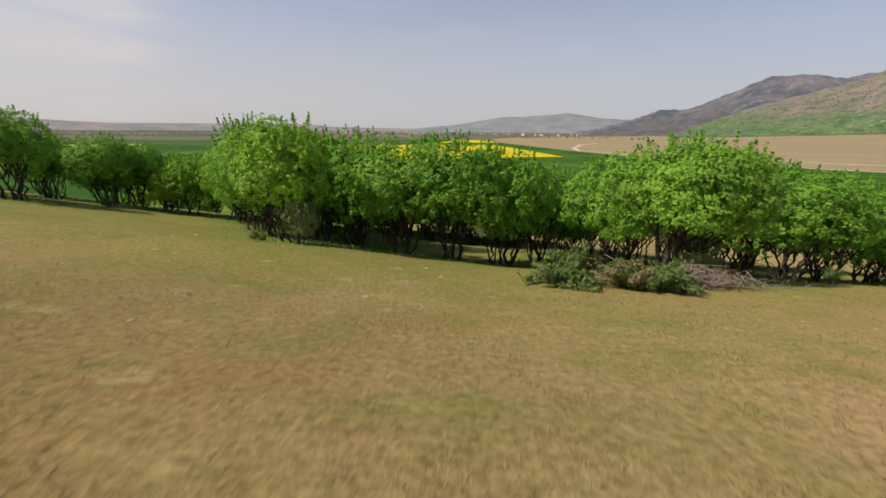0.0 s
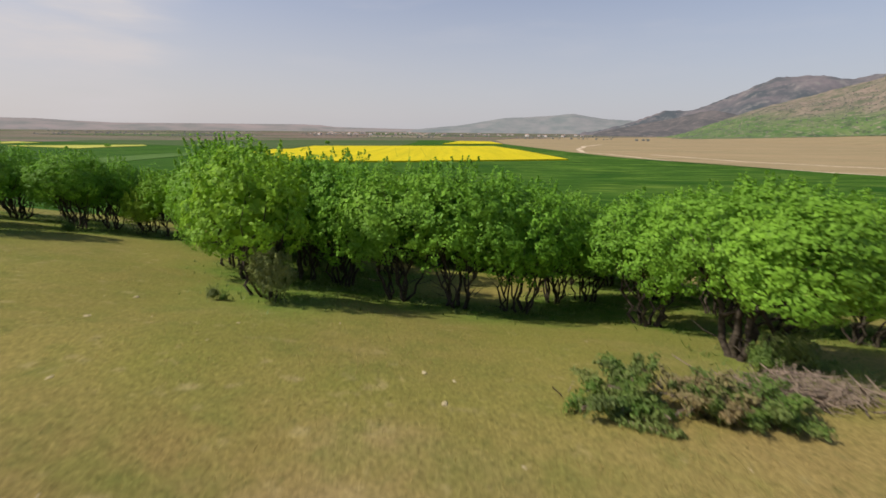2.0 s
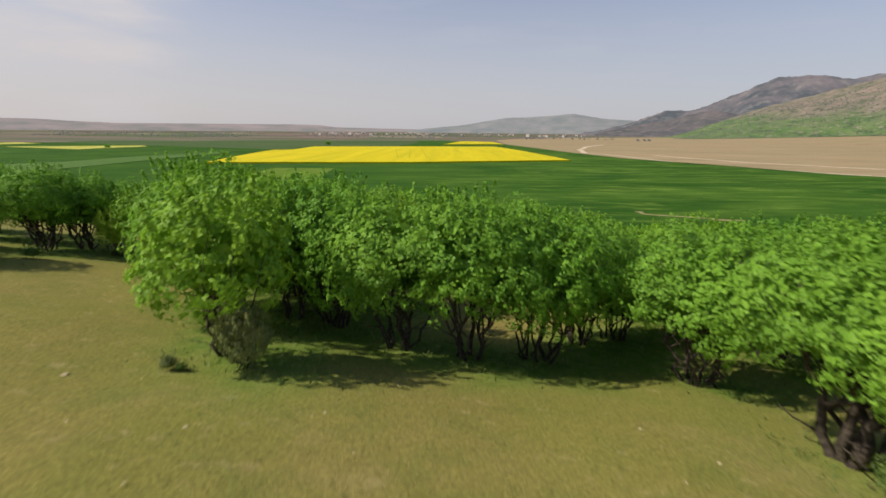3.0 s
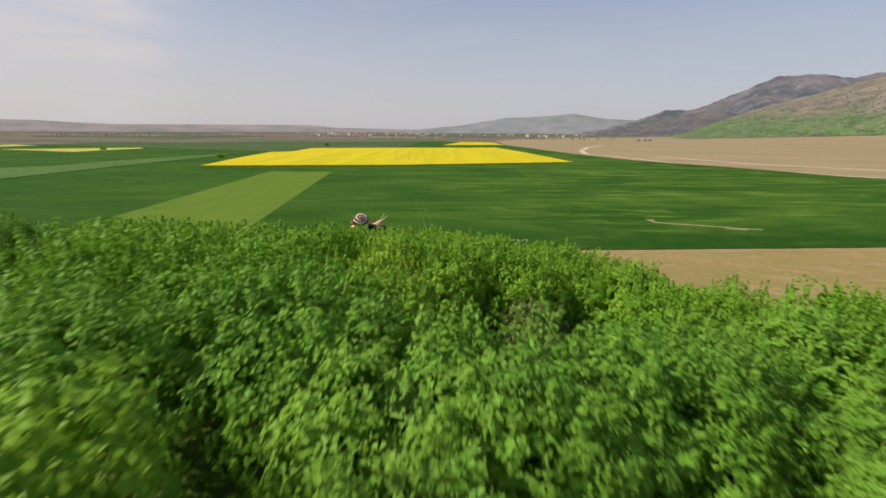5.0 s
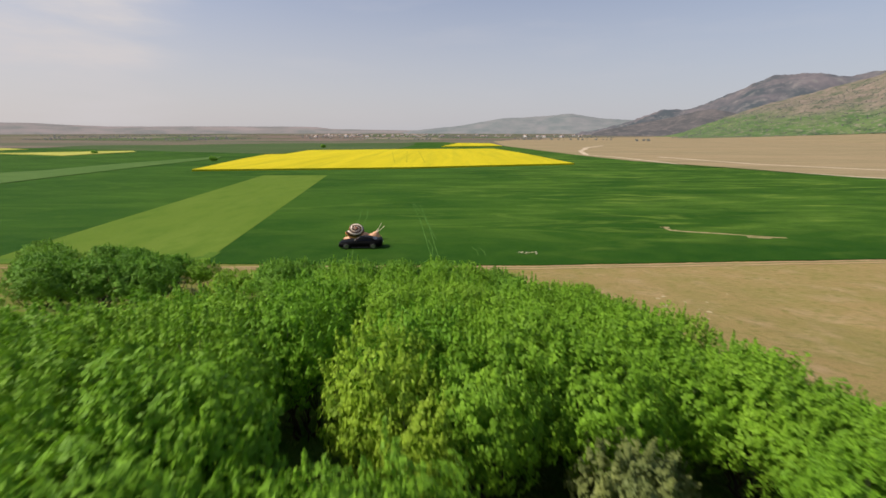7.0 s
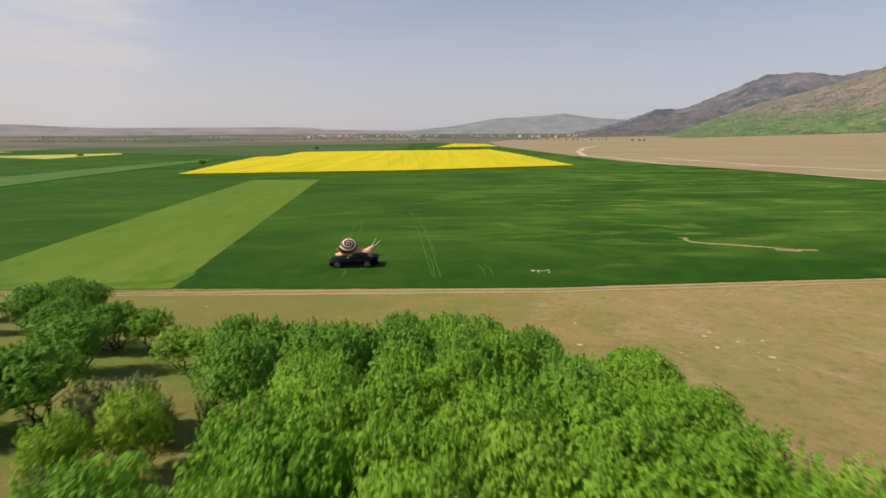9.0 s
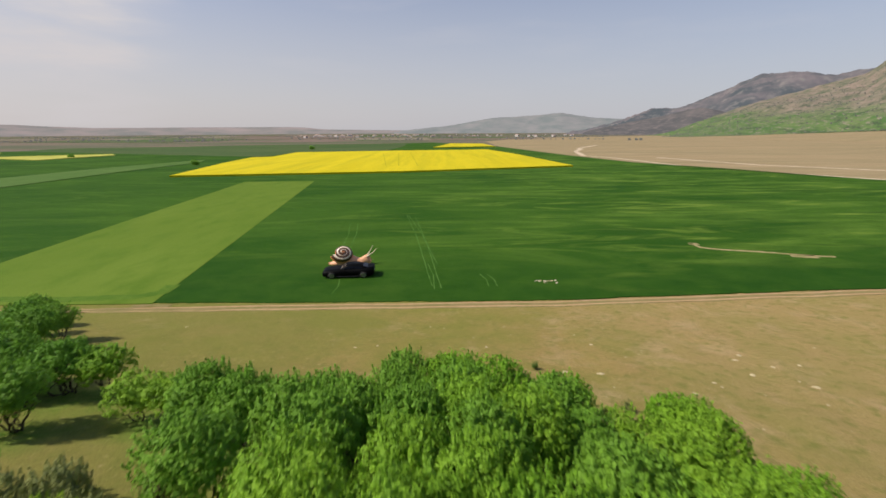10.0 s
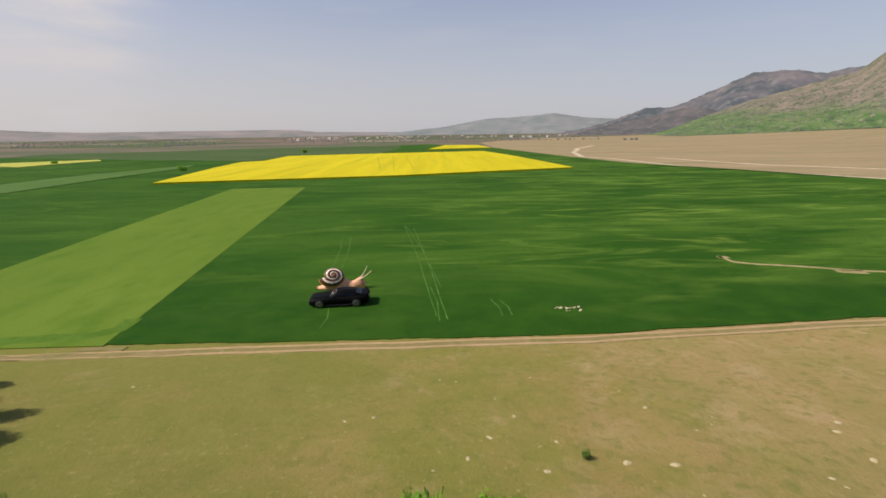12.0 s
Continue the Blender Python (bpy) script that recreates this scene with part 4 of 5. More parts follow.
SHRUBS = [(0.5, -26.1, 0.5), (7.0, -13.7, 1.08), (8.4, -12.6, 0.7), (-0.6, -8.9, 0.6), (-10.8, 1.9, 0.85), (-12.0, 1.2, 0.8), (-9.6, 0.9, 0.75), (-8.6, 2.9, 0.45), (-9.3, -3.5, 0.6), (-11, -1.5, 0.55), (-7.6, -9, 0.7), (-4.6, -12.4, 0.9), (-2.6, -9.9, 0.5)]
for x, y, s in SHRUBS:
    plant(DRY, x, y, s, trng.uniform(0, 360))
for x, y, s in [(-0.7, -26.55, 0.3), (-0.45, -26.6, 0.18), (12.46, 13.7, 0.6), (8.4, 21.2, 0.5), (17.6, -16.8, 0.7), (21.0, -16.0, 0.6), (-12.2, -17.4, 0.5), (-7.2, 1.2, 0.6), (11.0, -28.7, 0.75), (10.5, -28.8, 0.5), (15.4, -27.3, 0.4)]:
    plant(LOW, x, y, s, trng.uniform(0, 360))
for x, y, s in [(1.4, -12.2, 1.22), (2.4, -13.2, 1.0), (6.8, -9.3, 0.95), (-8.8, -0.9, 0.85), (-10.0, -2.4, 0.75), (-6.2, -11.5, 0.95), (21.0, -23.2, 0.8), (-11.3, -14.2, 0.6)]:
    plant(WILLOWY, x, y, s, trng.uniform(0, 360))


# ---- heap of cut branches on the pasture ----
def brush_heap():
    rng = np.random.default_rng(31)
    heap = tagged(new("brush_heap"), "heap of cut leafy branches and grey dead wood on the grass", "brush heap")

    def bough(x, y, lift, lean, turn, length, leaves, leaf, size):
        """A cut bough: a bent stem and the leaves along it, in one mesh."""
        root = np.array((x, y, land(x, y) + lift))
        way = np.array((math.cos(turn) * math.cos(lean), math.sin(turn) * math.cos(lean), math.sin(lean)))
        side = unit(np.cross(way, (0, 0, 1.0)))
        pts = np.array([root + way * length * f + side * 0.10 * length * math.sin(3 * f) - np.array((0, 0, 0.18 * length * f * f)) for f in np.linspace(0, 1, 5)])
        v, f = tube(pts, [0.012, 0.010, 0.008, 0.005, 0.002], 4)
        at = rng.uniform(0.12, 1.0, leaves)
        base = np.stack([np.interp(at, np.linspace(0, 1, 5), pts[:, k]) for k in range(3)], 1)
        d = unit(rng.normal(size=(leaves, 3)) + np.array((0, 0, 0.25)))
        c = base + d * rng.uniform(0.02, 0.15, (leaves, 1)) * (1.15 - at[:, None] * 0.6)
        c[:, 2] = np.maximum(c[:, 2], [land(a, b) + 0.02 for a, b in c[:, :2]])
        lv, lf = leaf_sheet(c, d + rng.normal(size=d.shape) * 0.5 + np.array((0, 0, 0.5)), size, rng, 1.9, d)
        n_ = len(v)
        verts = list(v) + list(lv)
        faces = list(f) + [tuple(int(i) + n_ for i in q) for q in lf]
        return put_mesh("cut_branch", verts, faces, [M_DEADWOOD, leaf], heap, slots=[0] * len(f) + [1] * len(lf))

    # the green mound with its upright tuft, the browned middle, the green fringe
    for x, y, sx, sy, n_, lift, up, leaf, leaves in (
            (7.15, -31.0, 0.40, 0.36, 30, 0.20, 0.35, M_LEAF_CUT, 150), (7.25, -30.75, 0.14, 0.14, 14, 0.40, 1.15, M_LEAF_CUT, 130),
            (8.25, -30.9, 0.42, 0.26, 22, 0.30, 0.7, M_LEAF_WILTED, 120), (8.55, -31.05, 0.5, 0.24, 26, 0.26, 0.6, M_LEAF_CUT, 130), (9.2, -31.1, 0.22, 0.16, 10, 0.10, 0.4, M_LEAF_CUT, 120)):
        for _ in range(n_):
            px, py = x + rng.normal() * sx * 0.6, y + rng.normal() * sy * 0.6
            bough(px, py, rng.uniform(0.02, lift), up * rng.uniform(0.5, 1.3), rng.uniform(0, 2 * math.pi), rng.uniform(0.3, 0.62), leaves, leaf, 0.036)
    kinds = []
    for k in range(6):
        bend = rng.normal(size=3) * 0.09
        v, f = tube(np.array([(-0.5, 0, 0), bend * (1, 0.6, 0.6), (0.5, 0, 0)]), [0.011, 0.008, 0.003], 4)
        v2, f2 = tube(np.array([bend * (1, 0.6, 0.6), (0.3, 0.18, 0.06)]), [0.007, 0.002], 3)
        v3, f3 = tube(np.array([bend * (0.5, 0.3, 0.3) - np.array((0.2, 0, 0)), (0.05, -0.2, 0.05)]), [0.006, 0.002], 3)
        me = bpy.data.meshes.new("dead_branch")
        v, f = join([(v, f), (v2, f2), (v3, f3)])
        me.from_pydata([tuple(q) for q in v], [], f)
        me.materials.append(M_DEADWOOD)
        kinds.append(me)
    for x, y, n_, sx, sy, h in ((7.5, -30.8, 10, 0.5, 0.25, 0.3), (8.5, -30.55, 22, 0.45, 0.25, 0.40), (9.75, -30.3, 100, 0.40, 0.24, 0.42), (10.5, -30.25, 80, 0.45, 0.2, 0.22)):
        for i in range(n_):
            a = rng.normal(size=2) * (sx, sy)
            q = (x + a[0], y + a[1])
            z = land(*q) + 0.03 + rng.uniform(0, h) * math.exp(-float((a[0] / sx) ** 2 + (a[1] / sy) ** 2) / 2.5)
            stick = new("dead_branch", kinds[i % 6])
            stick.parent = heap
            ln = rng.uniform(0.35, 1.05)
            stick.matrix_basis = Matrix.Translation((*q, z)) @ pose(0, 0, 0, rng.uniform(0, 360), rng.normal() * 15, rng.normal() * 38) @ Matrix.Diagonal((ln, 1, 1, 1))
    return heap


brush_heap()


# ---- stones on the slope ----
def stone_mesh(seed):
    bm = bmesh.new()
    bmesh.ops.create_icosphere(bm, subdivisions=2, radius=0.5)
    for q in bm.verts:
        q.co *= 1 + 0.5 * noise.noise(q.co * 1.8 + Vector((seed * 7.1, 0, 0)))
        q.co.z *= 0.45
    me = bpy.data.meshes.new("stone")
    bm.to_mesh(me)
    bm.free()
    me.materials.append(M_STONE)
    return me


stone_kinds = [stone_mesh(i) for i in range(4)]
srng = np.random.default_rng(8)
STONES = [(10.7, 20.8, 0.55), (13.4, 20.6, 0.6), (15.4, 15.1, 0.75), (25.7, 21.3, 0.5), (26.4, 24.4, 0.5), (29.1, 19.3, 0.7), (17.9, 6.7, 0.7), (3.8, -33.2, 0.1), (-1.3, -29.3, 0.16), (-1.9, -27.4, 0.14), (4.8, -31.2, 0.1)]
for x, y, s in ((5.84, 19.86, 0.4), (1.57, 21.07, 0.42), (-4.63, 26.05, 0.35), (-6.5, 25.5, 0.3), (27.6, 25.6, 0.5), (18.8, 17.3, 0.4), (31.3, 23.5, 0.45), (3.0, 23.5, 0.3), (7.2, 23.0, 0.28), (21.5, 19.5, 0.35)):
    STONES.append((x, y, s))
for _ in range(70):
    STONES.append((srng.normal(16, 13), srng.uniform(12, 34), 0.08 + 0.34 * srng.uniform() ** 3))
for _ in range(50):
    STONES.append((srng.uniform(-4, 12), srng.uniform(-37, -26), 0.03 + 0.07 * srng.uniform() ** 3))
for i, (x, y, s) in enumerate(STONES):
    if under_trees(x, y) > 0.4:
        continue
    ob = tagged(new("stone", stone_kinds[i % 4]), "pale limestone half sunk in dry grass", "stone", "stones on the slope")
    ob.matrix_basis = Matrix.Translation((x, y, land(x, y) + lumps(x, y) - 0.02 * s)) @ pose(0, 0, 0, srng.uniform(-8, 8), srng.uniform(-8, 8), srng.uniform(0, 360)) @ Matrix.Diagonal((s * 1.1, s * 0.75, s * 0.7, 1))
for i in range(16):
    x, y, s = 14.8 + 4.4 * srng.uniform() ** 1.4, srng.normal(51.3, 0.30), srng.uniform(0.12, 0.38)
    ob = tagged(new("litter", stone_kinds[i % 4].copy()), "scrap of pale rubbish lying in the wheat", "litter", "litter in the wheat")
    ob.data.materials[0] = M_LITTER if i % 3 else M_STONE
    ob.matrix_basis = Matrix.Translation((x, y, WHEAT + 0.05 * s)) @ pose(0, 0, 0, 0, 0, srng.uniform(0, 360)) @ Matrix.Diagonal((s * 1.6, s, s * 0.7, 1))


# ---- black car in the wheat ----
def loft(sections, caps=True):
    """A skin over rings of equal length."""
    bm = bmesh.new()
    rings = [[bm.verts.new(p) for p in ring] for ring in sections]
    k = len(rings[0])
    for a, b in zip(rings, rings[1:]):
        for i in range(k):
            bm.faces.new((a[i], a[(i + 1) % k], b[(i + 1) % k], b[i]))
    if caps:
        bm.faces.new(rings[0])
        bm.faces.new(list(reversed(rings[-1])))
    bmesh.ops.recalc_face_normals(bm, faces=bm.faces[:])
    return bm


def make_car(s):
    """A low two-door coupe of length 4.75 before scaling; its front looks along -x."""
    car = tagged(new("car"), "glossy black low two-door coupe parked in green wheat", "car")
    # lower body: (x, half width, bottom, shoulder height)
    prof = [(-2.37, 0.70, 0.32, 0.62), (-2.30, 0.84, 0.22, 0.72), (-2.0, 0.92, 0.18, 0.80), (-1.4, 0.95, 0.18, 0.87), (-0.7, 0.93, 0.17, 0.93), (0.4, 0.93, 0.17, 0.95), (1.2, 0.96, 0.18, 0.98), (1.9, 0.95, 0.22, 1.02), (2.25, 0.86, 0.30, 1.03), (2.37, 0.76, 0.38, 0.96)]
    rings = []
    for x, w, lo, hi in prof:
        rings.append([(x, -w * 0.9, lo), (x, -w, lo + (hi - lo) * 0.35), (x, -w * 0.985, lo + (hi - lo) * 0.7), (x, -w * 0.88, hi), (x, -w * 0.45, hi + 0.035), (x, w * 0.45, hi + 0.035), (x, w * 0.88, hi), (x, w * 0.985, lo + (hi - lo) * 0.7), (x, w, lo + (hi - lo) * 0.35), (x, w * 0.9, lo)])
    part("body", loft(rings), M_PAINT, car, "glossy black painted body", True)
    roof = [(-0.72, 0.80, 0.93, 0.95), (-0.1, 0.70, 0.93, 1.28), (0.35, 0.66, 0.93, 1.36), (0.85, 0.64, 0.95, 1.34), (1.35, 0.66, 0.97, 1.22), (1.85, 0.72, 1.0, 1.04)]
    rings = [[(x, -0.84, lo - 0.05), (x, -w - 0.02, lo + (hi - lo) * 0.55), (x, -w * 0.86, hi), (x, w * 0.86, hi), (x, w + 0.02, lo + (hi - lo) * 0.55), (x, 0.84, lo - 0.05)] for x, w, lo, hi in roof]
    part("cabin", loft(rings), M_PAINT, car, "black roof and pillars", True)
    wind = [[(-0.66, sgn * 0.66, 0.985) for sgn in (-1, 1)], [(-0.16, sgn * 0.575, 1.268) for sgn in (1, -1)]]

    def pane(pts, name):
        bm = bmesh.new()
        c = sum((Vector(p) for p in pts), Vector()) / len(pts)
        n_ = (Vector(pts[1]) - Vector(pts[0])).cross(Vector(pts[2]) - Vector(pts[0])).normalized()
        if n_.dot(c - Vector((0.4, 0, 0.9))) < 0:
            n_ = -n_
        f = bm.faces.new([bm.verts.new(Vector(p) + n_ * 0.012) for p in pts])
        bmesh.ops.recalc_face_normals(bm, faces=bm.faces[:])
        g_ = bmesh.ops.extrude_face_region(bm, geom=[f])
        for q in g_["geom"]:
            if isinstance(q, bmesh.types.BMVert):
                q.co += n_ * 0.012
        part(name, bm, M_GLASS, car, "dark tinted glass")

    pane(wind[0] + wind[1], "windscreen")
    pane([(1.38, -0.55, 1.215), (1.38, 0.55, 1.215), (1.8, 0.6, 1.065), (1.8, -0.6, 1.065)], "rear_window")
    for sgn in (-1, 1):
        pane([(-0.5, sgn * 0.80, 1.0), (0.5, sgn * 0.80, 1.0), (0.5, sgn * 0.70, 1.27), (-0.05, sgn * 0.70, 1.22)], "side_window")
        pane([(0.56, sgn * 0.80, 1.0), (1.35, sgn * 0.80, 1.02), (1.1, sgn * 0.70, 1.22), (0.56, sgn * 0.70, 1.27)], "side_window")
        part("headlight", bm_box(0.06, 0.34, 0.11, -2.33, sgn * 0.55, 0.60, 0.02), M_LAMP, car, "clear headlight")
        part("taillight", bm_box(0.05, 0.40, 0.12, 2.345, sgn * 0.50, 0.84, 0.02), M_TAIL, car, "dark red taillight")
        part("mirror", bm_box(0.12, 0.20, 0.12, -0.42, sgn * 0.98, 1.0, 0.03), M_PAINT, car)
        part("sill", bm_box(2.0, 0.06, 0.12, 0.0, sgn * 0.93, 0.22, 0.02), M_TYRE, car)
        for x in (-1.48, 1.42):
            hub = new("wheel")
            hub.parent = car
            hub.matrix_basis = Matrix.Translation((x, sgn * 0.86, 0.35)) @ pose(0, 0, 0, 90, 0, 0)
            bm = bmesh.new()
            bmesh.ops.create_cone(bm, cap_ends=True, segments=28, radius1=0.35, radius2=0.35, depth=0.26)
            bmesh.ops.bevel(bm, geom=[e for e in bm.edges if abs(e.verts[0].co.z - e.verts[1].co.z) < 0.01], offset=0.035, segments=2, affect="EDGES")
            part("tyre", bm, M_TYRE, hub, "black rubber tyre", True)
            bm = bmesh.new()
            bmesh.ops.create_cone(bm, cap_ends=True, segments=24, radius1=0.24, radius2=0.24, depth=0.265)
            for k in range(5):
                bmesh.ops.create_cube(bm, size=1, matrix=pose(0, 0, 0, 0, 0, 72 * k) @ Matrix.Translation((0.12, 0, 0)) @ Matrix.Diagonal((0.22, 0.055, 0.285, 1)))
            part("rim", bm, M_RIM, hub, "grey five-spoke alloy rim")
    part("grille", bm_box(0.04, 0.9, 0.12, -2.365, 0, 0.48, 0.015), M_TYRE, car)
    part("spoiler", bm_box(0.22, 1.4, 0.035, 2.16, 0, 1.10, 0.012), M_PAINT, car)
    part("number_plate", bm_box(0.02, 0.42, 0.13, 2.385, 0, 0.70, 0.004), M_PLATE, car, "plain white plate")
    car.matrix_basis = Matrix.Translation((-13.1, 54.5, WHEAT)) @ pose(0, 0, 0, 0, 0, 4) @ Matrix.Diagonal((s * 0.98, s, s * 0.86, 1))
    return car


make_car(1.66)


# ---- giant computer-drawn snail, built as one still mesh ----
def cg_snail():
    verts, faces, slots = [], [], []

    def add(v, f, slot):
        o = len(verts)
        verts.extend(v)
        faces.extend(tuple(i + o for i in q) for q in f)
        slots.extend([slot] * len(f) if isinstance(slot, int) else slot)

    # foot: rings along x
    rings = []
    k = 14
    for f in np.linspace(0, 1, 19):
        x = -3.2 + 7.0 * f
        w = 0.85 * math.sin(math.pi * min(1, 0.05 + f * 0.93)) ** 0.5 + 0.04
        h = 0.2 + 1.5 * math.exp(-((f - 0.48) / 0.30) ** 2) + 1.35 * math.exp(-((f - 0.92) / 0.13) ** 2)
        rings.append([(x, w * math.cos(a), max(0.0, h * math.sin(a))) for a in (2 * math.pi * i / k for i in range(k))])
    v = [p for r in rings for p in r]
    fc = [(i * k + j, i * k + (j + 1) % k, (i + 1) * k + (j + 1) % k, (i + 1) * k + j) for i in range(len(rings) - 1) for j in range(k)]
    fc += [tuple(range(k)), tuple(range((len(rings) - 1) * k, len(rings) * k))]
    add(v, fc, 3)
    # shell: a coil whose tube widens, its point turned up towards the track, banded round the tube
    turns, n_, sides = 2.5, 120, 20
    tilt = Matrix.Diagonal((1.25, 1.0, 1.04)) @ Matrix.Rotation(radians(-34), 3, "X") @ Matrix.Rotation(radians(14), 3, "Z")
    ring_v, sl = [], []
    for i in range(n_ + 1):
        f = i / n_
        a = -2 * math.pi * turns * f + 0.4
        grow = 0.10 + 0.90 * f ** 1.25
        c = np.array((0.80 * grow * math.cos(a), -1.15 * (1 - grow), 0.80 * grow * math.sin(a)))
        out = np.array((math.cos(a), 0, math.sin(a)))
        for j in range(sides):
            b = 2 * math.pi * j / sides
            q = c + 0.88 * grow * (math.cos(b) * out + math.sin(b) * np.array((0, -1, 0)))
            ring_v.append(np.array(tilt @ Vector(q)) + np.array((-0.8, -0.1, 1.82)))
    fc = []
    bands = [2, 1, 1, 0, 1, 1, 2, 2, 2, 2, 2, 2, 2, 2, 2, 2, 2, 2, 2, 2]
    for i in range(n_):
        for j in range(sides):
            fc.append((i * sides + j, i * sides + (j + 1) % sides, (i + 1) * sides + (j + 1) % sides, (i + 1) * sides + j))
            sl.append(bands[j])
    fc.append(tuple(range(n_ * sides, (n_ + 1) * sides)))
    sl.append(2)
    add(ring_v, fc, sl)
    for x0, y0, tip in ((3.2, -0.25, (4.9, -0.55, 2.75)), (3.1, 0.25, (4.15, 0.3, 3.05))):
        p0, p1 = np.array((x0, y0, 1.35)), np.array(tip)
        tv, tf = tube(np.array([p0, (p0 + p1) / 2 + np.array((0.06, 0, -0.04)), p1, p1 + (p1 - p0) * 0.03]), [0.14, 0.075, 0.05, 0.075], 7)
        add(tv, tf, 4)
    for y0 in (-0.2, 0.2):
        tv, tf = tube(np.array([(3.6, y0, 0.8), (3.95, y0 * 1.6, 0.66), (4.15, y0 * 1.8, 0.55)]), [0.09, 0.06, 0.03], 6)
        add(tv, tf, 3)
    ob = put_mesh("cg_snail", verts, faces, [M_SHELL, M_BAND, M_RUST, M_SNAIL, M_FEELER], slots=slots, smooth=True)
    ob.matrix_basis = Matrix.Translation((-14.5, 60.3, WHEAT))
    return tagged(ob, "giant computer-drawn snail with a brown and cream banded shell", "sculpture")


cg_snail()


# ---- village, far trees ----
def make_house(w, d, h, r):
    house = tagged(new("house"), "small white village house with a red tiled roof", "house", "village houses")
    part("wall", bm_box(w, d, h, 0, 0, h / 2), M_PLASTER, house)
    bm = bmesh.new()
    e = 0.5
    q = [bm.verts.new(p) for p in ((-w / 2 - e, -d / 2 - e, h), (w / 2 + e, -d / 2 - e, h), (w / 2 + e, d / 2 + e, h), (-w / 2 - e, d / 2 + e, h), (-w / 2 - e, 0, h + r), (w / 2 + e, 0, h + r))]
    for f in ((0, 1, 5, 4), (2, 3, 4, 5), (0, 4, 3), (1, 2, 5), (0, 3, 2, 1)):
        bm.faces.new([q[i] for i in f])
    part("roof", bm, M_TILES, house)
    for sx in (-0.28, 0.28):
        part("window", bm_box(1.2, 0.1, 1.3, sx * w, -d / 2 - 0.03, h * 0.55), M_GLASS, house)
    return house


houses = [make_house(14, 9, 5, 4), make_house(11, 8, 4.5, 3.5), make_house(18, 10, 6.5, 4)]
hrng = np.random.default_rng(77)
for i in range(85):
    az = radians(hrng.uniform(-18, -1) if i < 60 else hrng.uniform(1, 17))
    r = hrng.uniform(1500, 2300)
    m = Matrix.Translation((r * math.sin(az), r * math.cos(az), 0)) @ pose(0, 0, 0, 0, 0, hrng.uniform(-40, 40)) @ Matrix.Scale(hrng.uniform(0.6, 0.95), 4)
    if i < 3:
        houses[i].matrix_basis = m
    else:
        copy_thing(houses[i % 3], m)


def far_clumps(name, spots, label, lift=lambda x, y: 0.0, leaf=None, count=30, leaf_part=0.5, tall=0.4):
    """Tree lines and bushes too far off to tell apart: many small leaf clumps in one mesh."""
    rng = np.random.default_rng(len(spots))
    cs, ns = [], []
    for x, y, h in spots:
        z0 = lift(x, y)
        u = unit(rng.normal(size=(count, 3)))
        p = u * rng.uniform(0.5, 1, (count, 1)) * (h * 0.7, h * 0.7, h * tall) + np.array((x, y, z0 + h * tall))
        cs.append(p)
        ns.append(u)
    v, f = leaf_sheet(np.concatenate(cs), np.concatenate(ns), np.repeat([leaf_part * s[2] for s in spots], count), rng, 1.2)
    return tagged(put_mesh(name, v, f.tolist(), leaf or M_FARTREE), label, "trees", kind="stuff")


spots = []
for _ in range(48):
    az, r = radians(hrng.uniform(-48, 16)), hrng.uniform(1000, 2800)
    run, slope = hrng.uniform(40, 260), hrng.uniform(-0.25, 0.25)
    for f in np.arange(0, run, 9):
        if hrng.uniform() < 0.7:
            spots.append((r * math.sin(az) + f, r * math.cos(az) + f * slope + hrng.normal() * 5, hrng.uniform(1.5, 5.5)))
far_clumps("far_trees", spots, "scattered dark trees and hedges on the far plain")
for az, r, h in ((22.95, 1000, 4.2), (23.7, 1010, 4.2), (24.2, 1005, 4.6), (-29.8, 330, 3.2), (-16.4, 556, 4), (-40.4, 502, 3)):
    far_clumps("far_copse", [(r * math.sin(radians(az)), r * math.cos(radians(az)), h), (r * math.sin(radians(az)) + 2, r * math.cos(radians(az)), h * 0.8)], "lone dark bush on the far fields", leaf=M_LEAF_DEEP if r < 900 else None, count=160, leaf_part=0.22, tall=0.6)


def foot_of_hill(x, y):
    return float(np.interp(math.degrees(math.atan2(x, y)), [s[0] for s in FOOT], [s[1] for s in FOOT]))


hedge = []
for _ in range(620):
    az, r = radians(hrng.uniform(26.4, 50)), hrng.uniform(1478, 1492)
    hedge.append((r * math.sin(az), r * math.cos(az), 0.8 + 1.6 * hrng.uniform() ** 2))
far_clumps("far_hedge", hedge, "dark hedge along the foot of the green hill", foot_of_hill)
bushes = []
for _ in range(2600):
    az, k = hrng.uniform(27, 50), hrng.uniform(0.03, 0.8)
    r = 1480 + k * 730
    bushes.append((r * math.sin(radians(az)), r * math.cos(radians(az)), 0.9 + 3.6 * hrng.uniform() ** 4))


def on_hill(x, y):
    hit, place, _, _ = GREEN_HILL.ray_cast(Vector((x, y, 900)), Vector((0, 0, -1)))
    return place.z if hit else 0.0


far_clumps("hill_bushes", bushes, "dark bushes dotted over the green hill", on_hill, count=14)


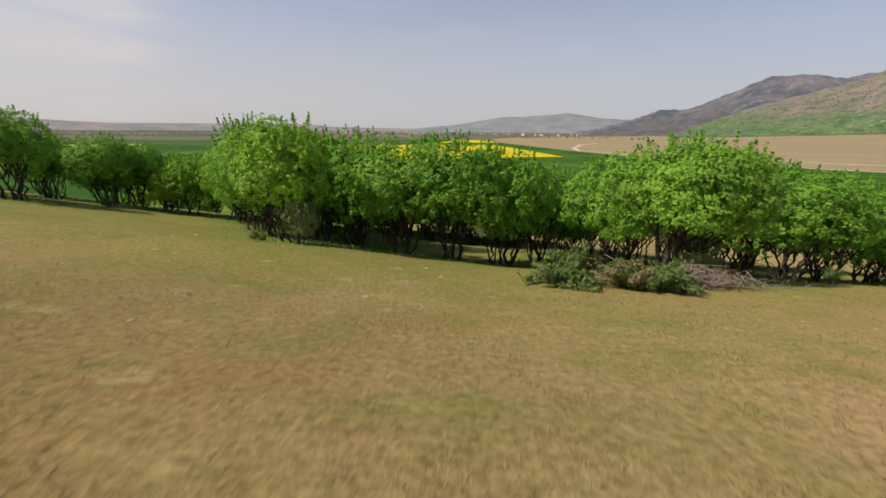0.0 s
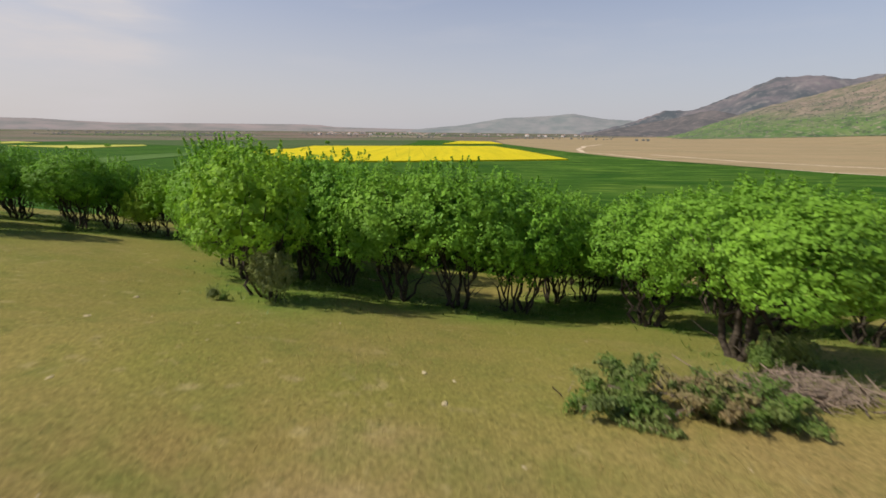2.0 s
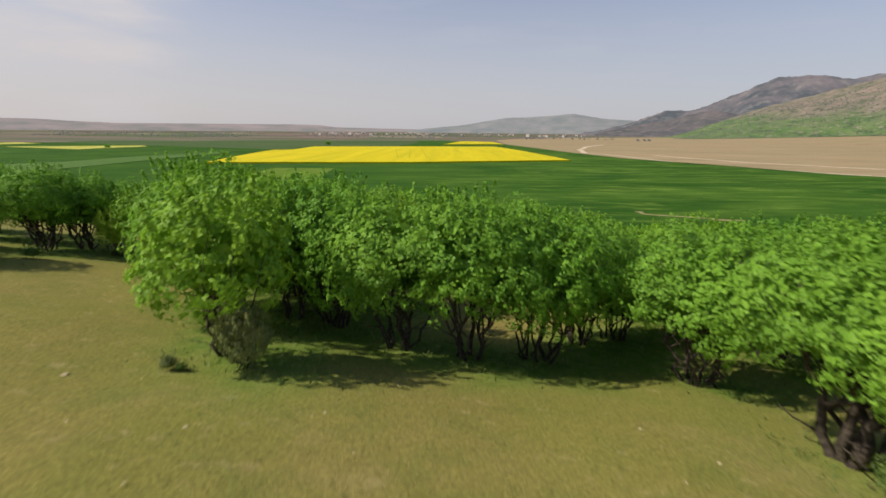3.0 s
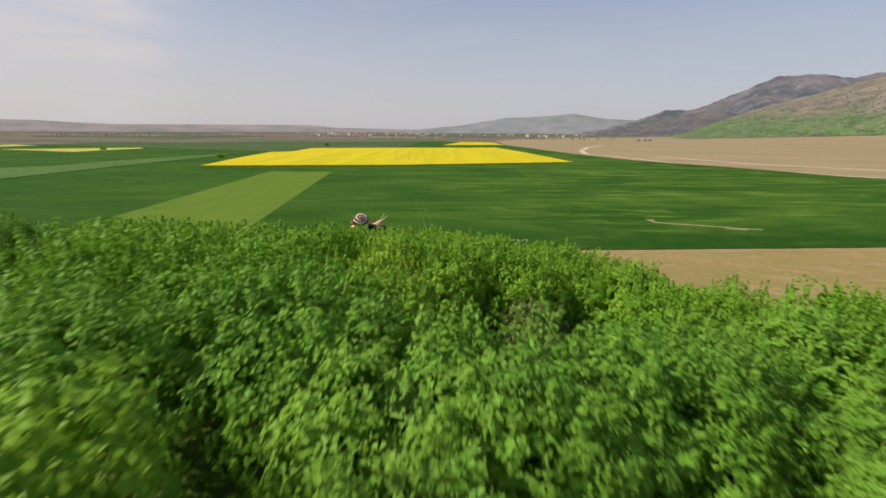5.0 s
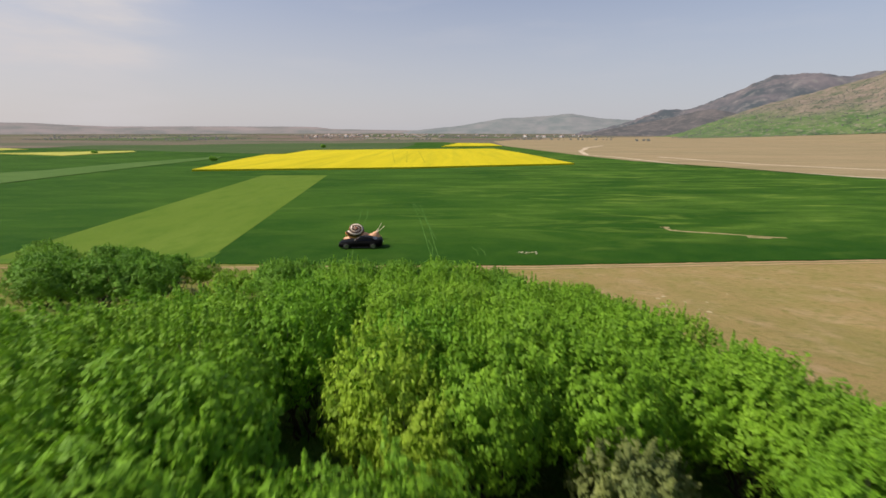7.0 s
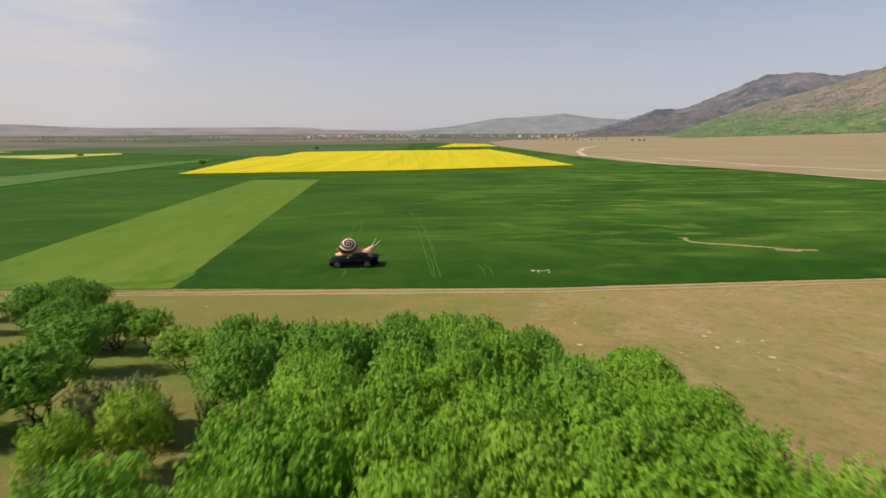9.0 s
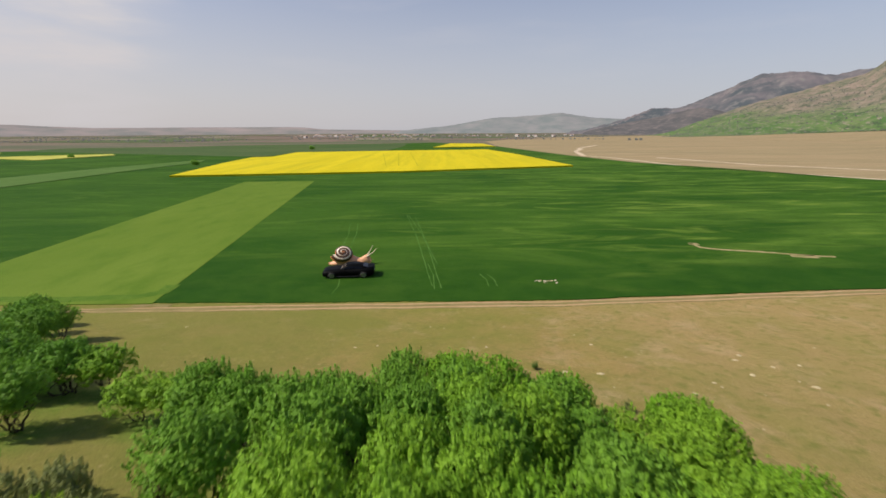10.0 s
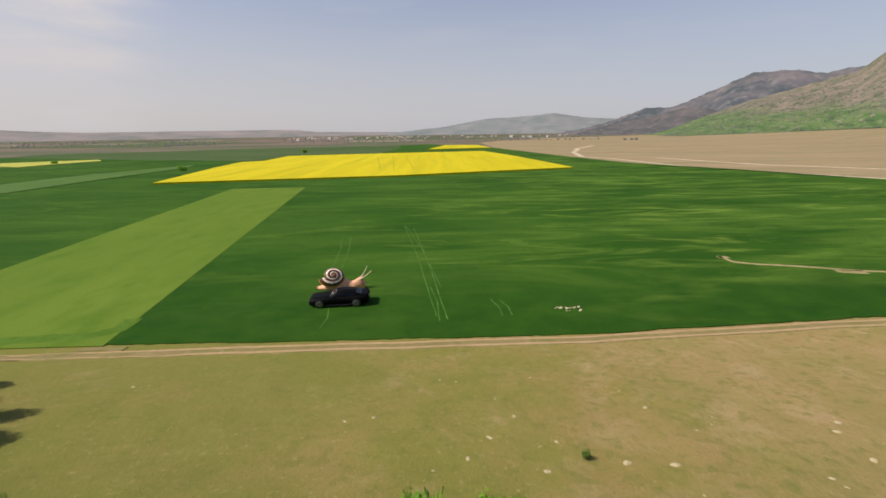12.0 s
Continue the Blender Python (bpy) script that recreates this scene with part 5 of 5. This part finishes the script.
# ---- grass on the pasture ----
def grass():
    rng = np.random.default_rng(3)
    n_ = 90000
    y = -38.3 + 17 * rng.uniform(size=n_) ** 1.7
    x = 5 + rng.normal(size=n_) * (2.2 + (y + 38.5) * 0.85)
    thick = np.array([0.5 + 0.5 * noise.noise((a * 0.45, b * 0.45, 7)) + 0.35 * noise.noise((a * 2.1, b * 2.1, 3)) for a, b in zip(x, y)])
    keep = (thick > 0.30 + 0.35 * rng.uniform(size=n_)) & np.array([under_trees(a, b) < 0.5 for a, b in zip(x, y)])
    x, y, thick = x[keep], y[keep], thick[keep]
    n_ = len(x)
    p = np.stack([x, y, [land(a, b) + lumps(a, b) for a, b in zip(x, y)]], 1)
    h = (rng.uniform(0.010, 0.034, n_) * (0.4 + 1.3 * thick) + 0.05 * (rng.uniform(size=n_) > 0.985))[:, None]
    a = rng.uniform(0, 2 * math.pi, n_)
    side = np.stack([np.cos(a), np.sin(a), np.zeros(n_)], 1) * rng.uniform(0.0025, 0.006, n_)[:, None]
    tip = p + np.concatenate([rng.normal(size=(n_, 2)) * 0.5 * h, h], 1)
    v = np.stack([p - side, p + side, tip], 1).reshape(-1, 3)
    return tagged(put_mesh("grass", v, np.arange(n_ * 3).reshape(-1, 3).tolist(), M_GRASS), "short dry yellow-green pasture grass", "grass", kind="stuff")


grass()


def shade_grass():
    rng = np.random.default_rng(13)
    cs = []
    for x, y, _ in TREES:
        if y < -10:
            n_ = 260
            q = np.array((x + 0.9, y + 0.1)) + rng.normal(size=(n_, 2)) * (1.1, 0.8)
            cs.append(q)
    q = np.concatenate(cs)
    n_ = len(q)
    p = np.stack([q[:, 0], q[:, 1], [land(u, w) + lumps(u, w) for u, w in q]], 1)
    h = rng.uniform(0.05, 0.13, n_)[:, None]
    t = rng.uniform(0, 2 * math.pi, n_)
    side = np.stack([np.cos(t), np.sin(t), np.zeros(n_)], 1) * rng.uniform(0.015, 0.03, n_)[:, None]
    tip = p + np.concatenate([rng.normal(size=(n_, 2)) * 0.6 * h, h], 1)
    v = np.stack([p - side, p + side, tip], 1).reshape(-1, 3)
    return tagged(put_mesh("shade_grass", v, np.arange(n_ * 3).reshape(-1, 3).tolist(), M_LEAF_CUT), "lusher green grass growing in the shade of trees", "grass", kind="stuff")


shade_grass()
